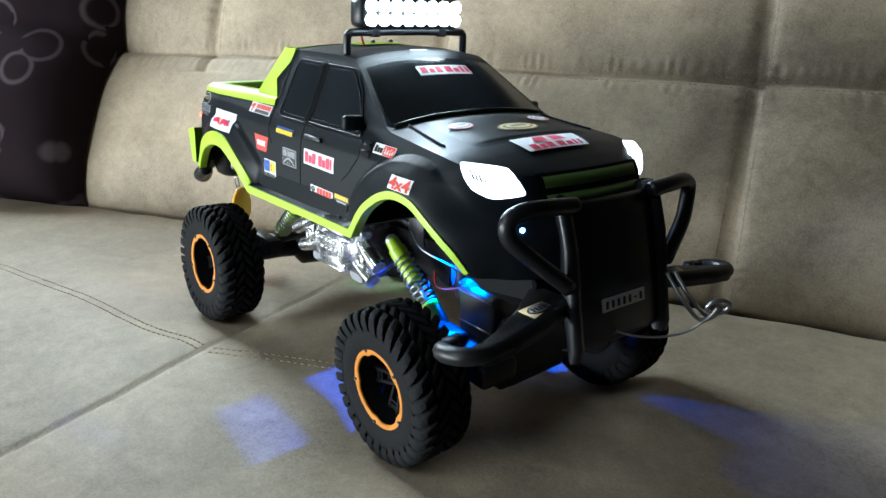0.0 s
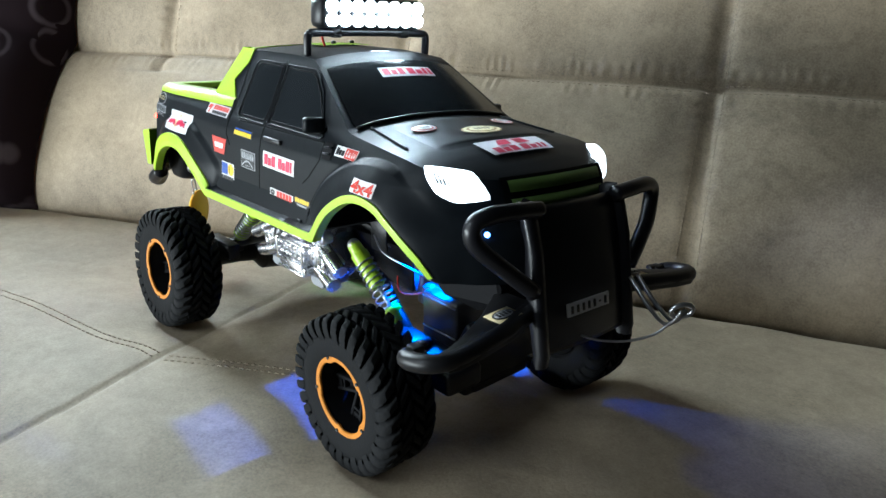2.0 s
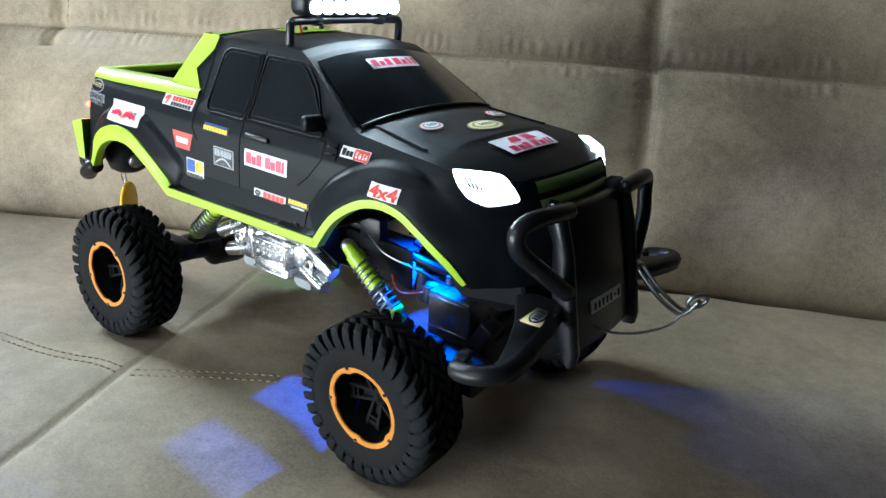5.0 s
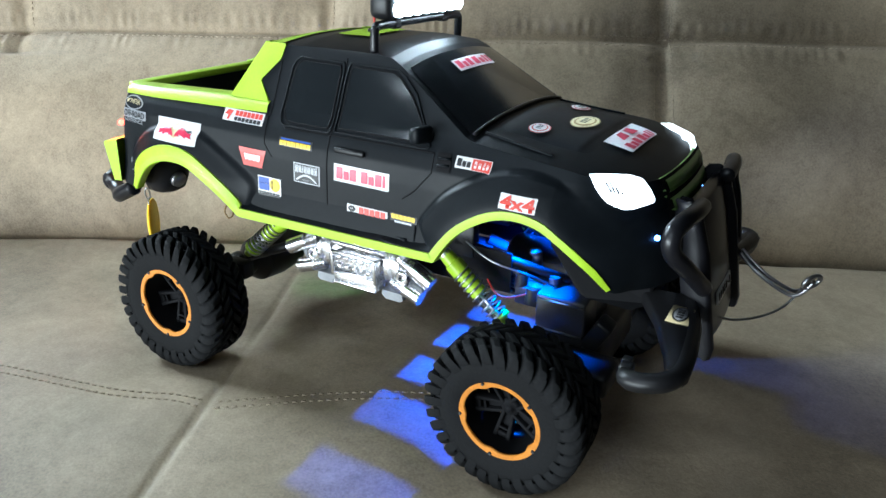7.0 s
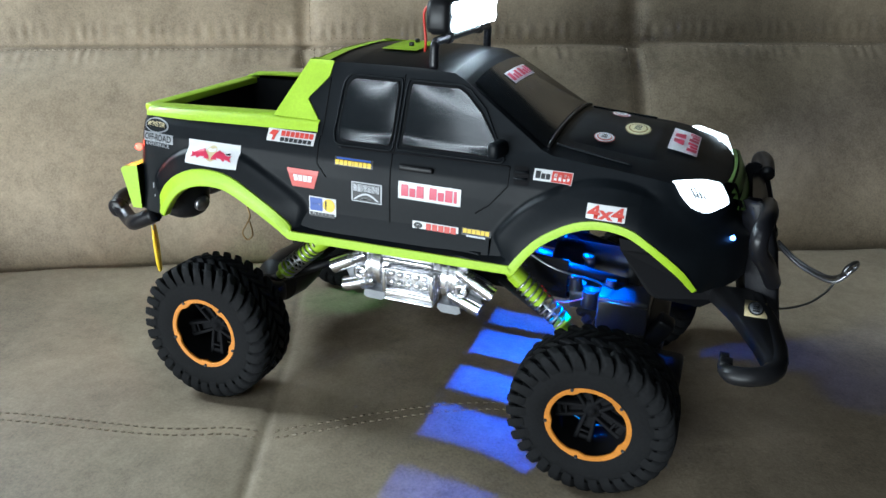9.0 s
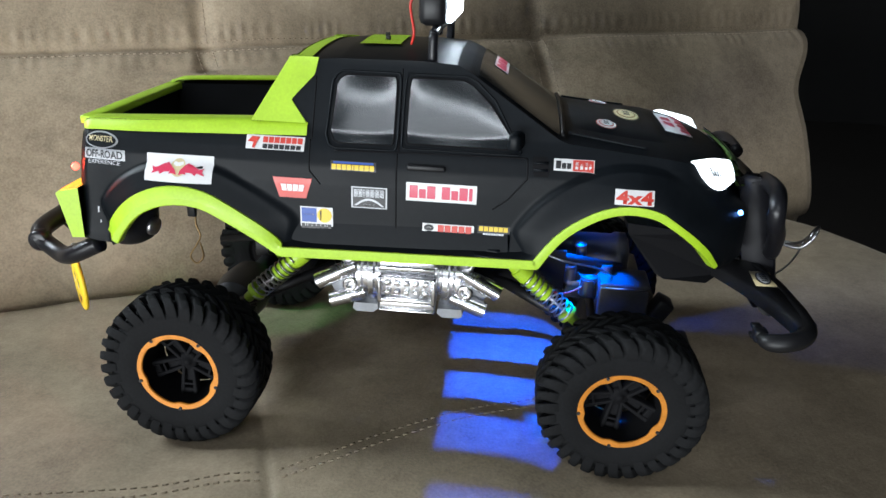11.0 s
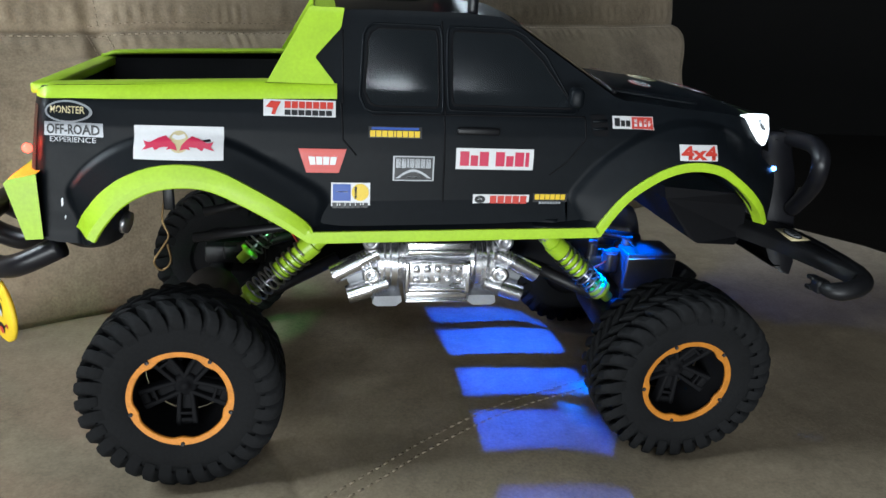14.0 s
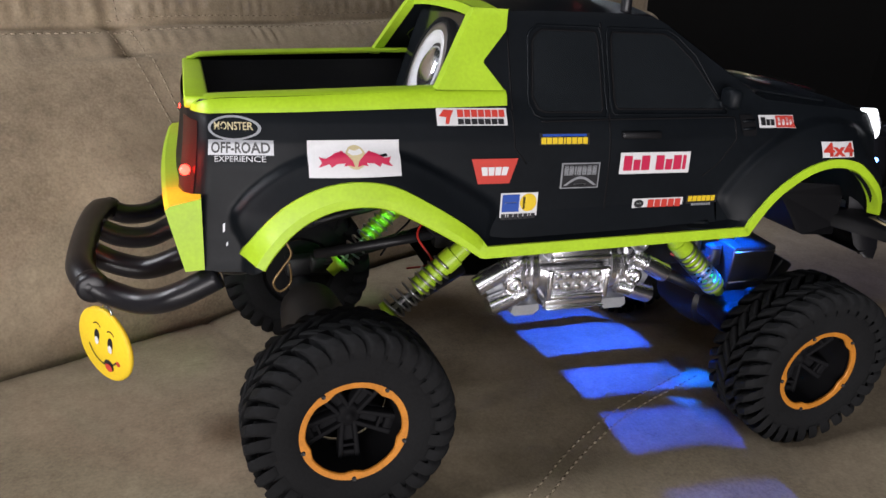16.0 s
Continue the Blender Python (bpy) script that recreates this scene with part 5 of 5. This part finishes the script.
disc_bm, ring_bm, bolt_bm, hub_bm = wheel_meshes()
first = part("wheel", disc_bm, M_PLASTIC, truck, "black five-spoke wheel with orange beadlock ring")
sharp(first, 40)
sharp(part("tyre", tyre_mesh(), M_RUBBER, first, "chunky black rubber off-road tyre"), 30)
build_tread(first)
sharp(part("beadlock_ring", ring_bm, M_ORANGE, first, "scuffed orange metal ring"), 40)
part("hub", hub_bm, M_GROOVE, first)
bm = bmesh.new()
lathe(bm, [(0.006, 0.0238), (0.009, 0.018), (0.009, 0.006)], 32, "y")
part("wheel_web", bm, M_GROOVE, first)
spoke = part("spoke", spoke_mesh(), M_GROOVE, first)
for k in range(1, 5):
    o = spoke.copy()
    scene.collection.objects.link(o)
    o.rotation_euler = (0, 2 * math.pi * k / 5, 0)
bolt = part("bolt", bolt_bm, M_DARK, first)
bolt.location = (0.0268 * math.cos(0.3), 0, 0.0268 * math.sin(0.3))
for k in range(1, 5):
    o = bolt.copy()
    scene.collection.objects.link(o)
    a = 0.3 + k * 2 * math.pi / 5
    o.location = (0.0268 * math.cos(a), 0, 0.0268 * math.sin(a))
SPIN = [0.62, 0.80, 0.7, 2.3]
for i, (wx, wy, hz, tilt) in enumerate(HUBS):
    out = Matrix.Rotation(radians(tilt), 4, "X")
    m = Matrix.Translation((wx, wy, hz)) @ out @ Matrix.Rotation(0 if wy < 0 else math.pi, 4, "Z") @ Matrix.Translation((0, 0.0100, 0)) @ Matrix.Rotation(SPIN[i], 4, "Y")
    if i == 0:
        first.matrix_local = m
    else:
        copy_thing(first, m)

# ---- chassis ----
bm = bmesh.new()
for sign in (-1, 1):
    box(bm, (0.1435, sign * 0.030, 0.1180), (0.150, 0.006, 0.020), bevel=0.0015)
    box(bm, (0.075, sign * 0.034, 0.122), (0.020, 0.010, 0.026), bevel=0.002)
    box(bm, (0.212, sign * 0.034, 0.122), (0.020, 0.010, 0.026), bevel=0.002)
box(bm, (0.1435, 0, 0.126), (0.130, 0.066, 0.006), bevel=0.001)
sharp(part("chassis_frame", bm, M_PLASTIC, truck, "black plastic ladder chassis"))
bm = bmesh.new()
box(bm, (0.130, 0, 0.1325), (0.160, 0.15, 0.002))
part("body_floor", bm, M_GROOVE, truck, "", BODY)
# added slotted mask under the front bay, cuts the blue lamp's beam into patches
bm = bmesh.new()
S, PZ = Vector((0.214, 0.016, 0.106)), 0.088
k = (S.z - PZ) / (S.z - 0.006)


def down(x, y):
    return (S.x + (x - S.x) * k, S.y + (y - S.y) * k)


edges = [(0.150, 0.082), (0.052, 0.041), (-0.006, -0.027), (-0.065, -0.080), (-0.126, -0.152), (-0.205, -0.260)]
for a, b in edges:
    (x0, y0), (x1, y1) = down(0.169, b), down(0.257, a)
    box(bm, ((x0 + x1) / 2, (y0 + y1) / 2, PZ), (abs(x1 - x0), abs(y1 - y0), 0.0010))
for a, b, c, d in ((-0.60, 0.169, -0.260, 0.150), (0.257, 0.372, -0.260, 0.150), (0.372, 0.440, -0.260, 0.062), (0.372, 0.440, 0.086, 0.150), (0.440, 0.64, -0.260, 0.150)):
    (x0, y0), (x1, y1) = down(a, c), down(b, d)
    box(bm, ((x0 + x1) / 2, (y0 + y1) / 2, PZ), (abs(x1 - x0), abs(y1 - y0), 0.0010))
part("slotted_light_mask", bm, M_GROOVE, truck, "black slotted mask added below the blue lamp", smooth=False)

# added screens on both sides, hide the blue-lit slotted plate and its spill
for y in (-0.0366, 0.0436):
    bm = bmesh.new()
    box(bm, (0.2160, y, 0.1040), (0.070, 0.0016, 0.031), bevel=0.0004)
    part("lamp_side_screen", bm, M_GROOVE, truck, "")

# chrome gearbox replica
bm = bmesh.new()
EY, EZ = -0.050, 0.101
lathe(bm, [(0.106, 0.0), (0.106, 0.0185), (0.108, 0.0215), (0.111, 0.0215), (0.1125, 0.0195), (0.115, 0.0195), (0.116, 0.0220), (0.1195, 0.0220), (0.1205, 0.0190), (0.124, 0.0185),
                  (0.163, 0.0185), (0.1665, 0.0190), (0.1675, 0.0220), (0.171, 0.0220), (0.172, 0.0195), (0.1745, 0.0195), (0.176, 0.0215), (0.179, 0.0215), (0.181, 0.0185), (0.181, 0.0)], 32, "x")
for v in bm.verts:
    v.co += Vector((0, EY, EZ))
eng = sharp(part("gearbox", bm, M_CHROME, truck, "bright chrome plated gearbox replica"), 30)
for zc, dz, dy in ((0.1165, 0.0090, 0.0), (0.0985, 0.0165, -0.0012), (0.0855, 0.0070, 0.0)):
    bm = bmesh.new()
    box(bm, (0.1435, EY - 0.0185 - dy, zc), (0.0385, 0.012, dz), bevel=0.0012)
    part("rib_block", bm, M_CHROME, eng)
for zc, dz in ((0.1150, 0.0030), (0.1075, 0.0022), (0.0905, 0.0030), (0.0830, 0.0020)):
    bm = bmesh.new()
    box(bm, (0.1435, EY - 0.0250, zc), (0.0380, 0.0028, dz), bevel=0.0008)
    part("cross_bar", bm, M_CHROME, eng)
for xx in (0.1250, 0.1620):
    bm = bmesh.new()
    box(bm, (xx, EY - 0.0245, 0.0985), (0.0030, 0.0050, 0.0200), bevel=0.0010)
    part("window_post", bm, M_CHROME, eng)
for zz in (0.1035, 0.0965):
    for k in range(5):
        bm = bmesh.new()
        box(bm, (0.1305 + 0.0065 * k, EY - 0.0245, zz), (0.0044, 0.0026, 0.0040), bevel=0.0012)
        part("stud", bm, M_CHROME, eng)
for sg in (-1, 1):
    cx = 0.1435
    for (xa, za), (xb, zb), r in (((0.036, 0.112), (0.0625, 0.0985), 0.0058), ((0.030, 0.0925), (0.0535, 0.0850), 0.0058)):
        bm = bmesh.new()
        a, b = Vector((cx + sg * xa, EY - 0.018, za)), Vector((cx + sg * xb, EY - 0.020, zb))
        tube(bm, [a, a.lerp(b, 0.4), a.lerp(b, 0.42), b], r, 14, radii=[r * 0.8, r * 0.8, r, r])
        p = sharp(part("pipe_stub", bm, M_CHROME, eng), 30)
        bm = bmesh.new()
        d = b - a
        for k in range(5):
            c = a + d * (0.06 + 0.07 * k)
            tube(bm, [c, c + d * 0.03], r * 0.98, 14)
        part("pipe_ridge", bm, M_CHROME, eng)
    bm = bmesh.new()
    box(bm, (cx + sg * 0.041, EY - 0.014, 0.098), (0.028, 0.003, 0.027), Matrix.Rotation(sg * 0.42, 3, "Y"), bevel=0.001)
    part("bracket", bm, M_SILVER, eng)
    bm = bmesh.new()
    lathe(bm, [(-0.002, 0.0), (-0.002, 0.0022), (-0.0045, 0.0026), (-0.0050, 0.0034), (-0.0046, 0.0054), (0.004, 0.0058)], 20, "y")
    for v in bm.verts:
        v.co += Vector((cx + sg * 0.0395, EY - 0.018, 0.0985))
    part("bolt_boss", bm, M_CHROME, eng)
    bm = bmesh.new()
    foot = [(0.021, 0.0838), (0.0205, 0.0800), (0.0240, 0.0770), (0.0360, 0.0770), (0.0385, 0.0790), (0.0375, 0.0838)]
    grid(bm, [[(cx + sg * x, y, z) for x, z in foot + foot[:1]] for y in (EY - 0.0200, EY + 0.004)])
    for y in (EY - 0.0200, EY + 0.004):
        bm.faces.new([bm.verts.new((cx + sg * x, y, z)) for x, z in foot])
    bmesh.ops.remove_doubles(bm, verts=bm.verts, dist=0.00005)
    part("mount_foot", bm, M_SILVER, eng, smooth=False)
    bm = bmesh.new()
    lathe(bm, [(-0.002, 0.0), (-0.002, 0.0020), (-0.0045, 0.0024), (-0.0050, 0.0032), (-0.0046, 0.0050), (0.004, 0.0054)], 20, "y")
    for v in bm.verts:
        v.co += Vector((cx + sg * 0.0405, EY - 0.018, 0.1200))
    part("bolt_boss", bm, M_STEEL, eng)


def build_shock(top, foot):
    """Lime damper body with stepped collars, steel spring and rod."""
    top, foot = Vector(top), Vector(foot)
    d = (foot - top)
    L = d.length
    d.normalize()
    q = d.to_track_quat("Z", "Y").to_matrix().to_4x4()
    m = Matrix.Translation(top) @ q
    bm = bmesh.new()
    prof = [(-0.004, 0.0), (-0.004, 0.0050), (0.004, 0.0055), (0.0045, 0.0066), (0.013, 0.0066), (0.0135, 0.0057)]
    z = 0.0135
    while z < L * 0.52:
        prof += [(z, 0.0060), (z + 0.0034, 0.0060), (z + 0.0036, 0.0050), (z + 0.0048, 0.0050)]
        z += 0.0050
    prof += [(z, 0.0036), (z, 0.0)]
    lathe(bm, prof, 18, "z")
    body = sharp(part("shock_absorber", bm, M_LIMEPLASTIC, truck, "lime green damper with steel coil spring", m), 30)
    bm = bmesh.new()
    tube(bm, [(0, 0, z - 0.002), (0, 0, L)], 0.0014, 8)
    part("damper_rod", bm, M_STEEL, body)
    bm = bmesh.new()
    turns, z0, z1 = 9, L * 0.20, L - 0.005
    tube(bm, [(0.0071 * math.cos(2 * math.pi * turns * k / 150), 0.0071 * math.sin(2 * math.pi * turns * k / 150), z0 + (z1 - z0) * k / 150) for k in range(151)], 0.0007, 6)
    part("coil_spring", bm, M_STEEL, body)
    bm = bmesh.new()
    lathe(bm, [(L - 0.007, 0.0), (L - 0.007, 0.0070), (L - 0.004, 0.0072), (L - 0.003, 0.0040), (L + 0.004, 0.0036), (L + 0.004, 0.0)], 16, "z")
    part("spring_seat", bm, M_LIMEPLASTIC, body)
    bm = bmesh.new()
    bmesh.ops.create_uvsphere(bm, u_segments=12, v_segments=8, radius=0.0052, matrix=Matrix.Translation((0, 0, -0.003)))
    part("ball_joint", bm, M_STEEL, body)
    return body


SHOCKS = [((0.073, -0.061, 0.1180), (0.029, -0.061, 0.078)), ((0.2145, -0.061, 0.1180), (0.2580, -0.059, 0.078)), ((0.070, 0.050, 0.1080), (0.020, 0.037, 0.064)), ((0.2160, 0.050, 0.1100), (0.2620, 0.046, 0.068))]
for a, b in SHOCKS:
    build_shock(a, b)

for x0, sg in ((0.0, 1), (0.287, -1)):
    bm = bmesh.new()
    lathe(bm, [(-0.080, 0.008), (-0.045, 0.0085), (-0.030, 0.010), (-0.022, 0.019), (0.0, 0.021), (0.022, 0.019), (0.030, 0.010), (0.045, 0.0085), (0.074, 0.008)], 24, "y")
    for v in bm.verts:
        v.co += Vector((x0, -0.004, 0.056))
    for y in (-0.070, 0.062):
        box(bm, (x0 + sg * 0.012, y, 0.070), (0.044, 0.012, 0.014), bevel=0.002)
    lean = Matrix.Translation((x0, -0.005, 0.0470)) @ Matrix.Rotation(radians(-3.6), 4, "X") @ Matrix.Translation((-x0, 0.004, -0.056))
    for v in bm.verts:
        v.co = lean @ v.co
    axle = sharp(part("axle", bm, M_PLASTIC, truck, "black solid axle housing"), 35)
    if x0 > 0.1:
        bm = bmesh.new()
        lathe(bm, [(-0.034, 0.0), (-0.034, 0.016), (-0.031, 0.0185), (0.020, 0.0185), (0.022, 0.020), (0.030, 0.020), (0.032, 0.016), (0.032, 0.0)], 28, "x")
        for v in bm.verts:
            v.co = Vector((x0 + sg * 0.020, 0.006, 0.096)) + v.co
        part("drive_motor", bm, M_GEAR, axle)
        bm = bmesh.new()
        for bx, by, bz, r in ((0.256, -0.030, 0.098, 0.0050), (0.268, -0.036, 0.092, 0.0060), (0.281, -0.030, 0.101, 0.0045), (0.263, -0.020, 0.111, 0.0040)):
            bmesh.ops.create_cone(bm, cap_ends=True, segments=14, radius1=r, radius2=r * 0.85, depth=0.012, matrix=Matrix.Translation((bx, by, bz)))
        box(bm, (0.270, -0.024, 0.088), (0.034, 0.022, 0.014), bevel=0.0015)
        sharp(part("motor_mount", bm, M_GEAR, axle), 40)
        for gx, gy, gz, r in ((0.2545, -0.030, 0.1055, 0.0052), (0.2690, -0.0330, 0.0985, 0.0064), (0.2620, -0.021, 0.1180, 0.0042)):
            bm = bmesh.new()
            lathe(bm, [(-0.002, r * 0.9), (-0.002, r), (0.0004, r), (0.0010, r * 0.86), (0.0006, r * 0.55), (0.0014, r * 0.45), (0.0014, 0.0)], 18, "z")
            for v in bm.verts:
                v.co += Vector((gx, gy, gz))
            part("screw_post", bm, M_GEAR, axle)
        for k in range(3):
            bm = bmesh.new()
            pts = [(0.0092 + (0.0010 if j % 2 else 0.0), j) for j in range(36)]
            rings = [[bm.verts.new((0.2480 + 0.0062 * k + dx, -0.020 + r * 0.80 * math.cos(j * math.pi / 18), 0.088 + r * 0.80 * math.sin(j * math.pi / 18))) for r, j in pts] for dx in (-0.0020, 0.0020)]
            for j in range(36):
                bm.faces.new((rings[0][j], rings[0][(j + 1) % 36], rings[1][(j + 1) % 36], rings[1][j]))
            bm.faces.new(rings[0])
            bm.faces.new(rings[1])
            part("gear", bm, M_GEAR, axle, smooth=False)
        bm = bmesh.new()
        box(bm, (0.2925, -0.0350, 0.0835), (0.035, 0.027, 0.036), bevel=0.0018)
        box(bm, (x0 - sg * 0.006, 0.0, 0.075), (0.032, 0.056, 0.034), bevel=0.003)
        part("gear_case", bm, M_GEAR, axle)
        # stepped lower housing with towing lug
        bm = bmesh.new()
        box(bm, (0.2970, -0.006, 0.0580), (0.050, 0.078, 0.034), bevel=0.004)
        box(bm, (0.3040, -0.012, 0.0440), (0.030, 0.056, 0.020), bevel=0.003)
        box(bm, (0.3120, -0.040, 0.0400), (0.010, 0.012, 0.014), bevel=0.003)
        part("axle_housing", bm, M_PLASTIC, axle)
        bm = bmesh.new()
        box(bm, (0.3180, -0.040, 0.0780), (0.012, 0.016, 0.024), Matrix.Rotation(0.5, 3, "Y"), bevel=0.002)
        part("steering_arm", bm, M_PLASTIC, axle)
        # block added at the knuckle's place to stop blue light leaking past the tyre
        bm = bmesh.new()
        box(bm, (0.2950, -0.0655, 0.0640), (0.086, 0.030, 0.016), bevel=0.003)
        box(bm, (0.2900, -0.0695, 0.0740), (0.022, 0.018, 0.010), bevel=0.003)
        part("knuckle_light_stop", bm, M_PLASTIC, axle)
        for z in (0.0985, 0.0760):
            bm = bmesh.new()
            box(bm, (0.2925, -0.0488, z), (0.033, 0.0012, 0.0009))
            part("case_seam", bm, M_STEEL, axle)
    for y, zz in ((-0.046, 0.064), (0.038, 0.064)):
        bm = bmesh.new()
        tube(bm, [(x0 + sg * 0.010, y * 1.25, zz), (x0 + sg * 0.085, y * 0.75, 0.094)], 0.0042, 8)
        box(bm, (x0 + sg * 0.012, y * 1.25, zz), (0.014, 0.010, 0.012), bevel=0.002)
        part("suspension_link", bm, M_PLASTIC, truck, "black suspension link")
        bm = bmesh.new()
        tube(bm, [(x0 - sg * 0.004, y * 0.55, 0.104), (x0 + sg * 0.080, y * 0.8, 0.120)], 0.0032, 8)
        part("suspension_link", bm, M_PLASTIC, truck, "black suspension link")

# round cup under the tail with a pale disc in its side
bm = bmesh.new()
lathe(bm, [(-0.024, 0.0), (-0.024, 0.010), (-0.021, 0.0150), (-0.012, 0.0185), (0.0, 0.0195), (0.012, 0.0195)], 28, "z")
for v in bm.verts:
    v.co += Vector((-0.050, -0.060, 0.140))
cup = part("exhaust_can", bm, M_PLASTIC, truck, "black round cup under the tail", BODY)
bm = bmesh.new()
bmesh.ops.create_cone(bm, cap_ends=True, segments=24, radius1=0.0068, radius2=0.0060, depth=0.004, matrix=Matrix.Translation((-0.0320, -0.0630, 0.1285)) @ Vector((0.96, -0.15, -0.2)).to_track_quat("Z", "Y").to_matrix().to_4x4())
part("disc", bm, M_STEEL, cup, "pale round disc")
bm = bmesh.new()
box(bm, (-0.012, -0.045, 0.1385), (0.006, 0.004, 0.016), bevel=0.001)
part("body_post", bm, M_PLASTIC, truck, "", BODY)

# loose wires
for pts, mat in (([(0.070, -0.02, 0.128), (0.055, -0.035, 0.118), (0.062, -0.045, 0.104), (0.050, -0.035, 0.096)], M_WIRE_RED), ([(0.074, 0.01, 0.126), (0.060, 0.0, 0.112), (0.048, -0.012, 0.108), (0.040, -0.01, 0.094)], M_DARK),
                 ([(0.225, -0.03, 0.100), (0.245, -0.045, 0.090), (0.262, -0.040, 0.092), (0.275, -0.03, 0.100)], M_WIRE_RED), ([(0.222, -0.050, 0.128), (0.245, -0.058, 0.122), (0.270, -0.050, 0.114), (0.284, -0.036, 0.1022)], M_STEEL)):
    bm = bmesh.new()
    tube(bm, smooth_path(pts, 8), 0.0007, 6)
    part("wire", bm, mat, truck)
bm = bmesh.new()
tube(bm, smooth_path([(-0.018, -0.030, 0.136), (-0.021, -0.030, 0.118), (-0.018, -0.031, 0.108), (-0.022, -0.030, 0.100), (-0.028, -0.030, 0.090), (-0.024, -0.030, 0.084), (-0.018, -0.030, 0.090), (-0.019, -0.031, 0.102)], 7), 0.0007, 6)
part("body_clip", bm, M_BRASS, truck, "dangling brass body clip wire")
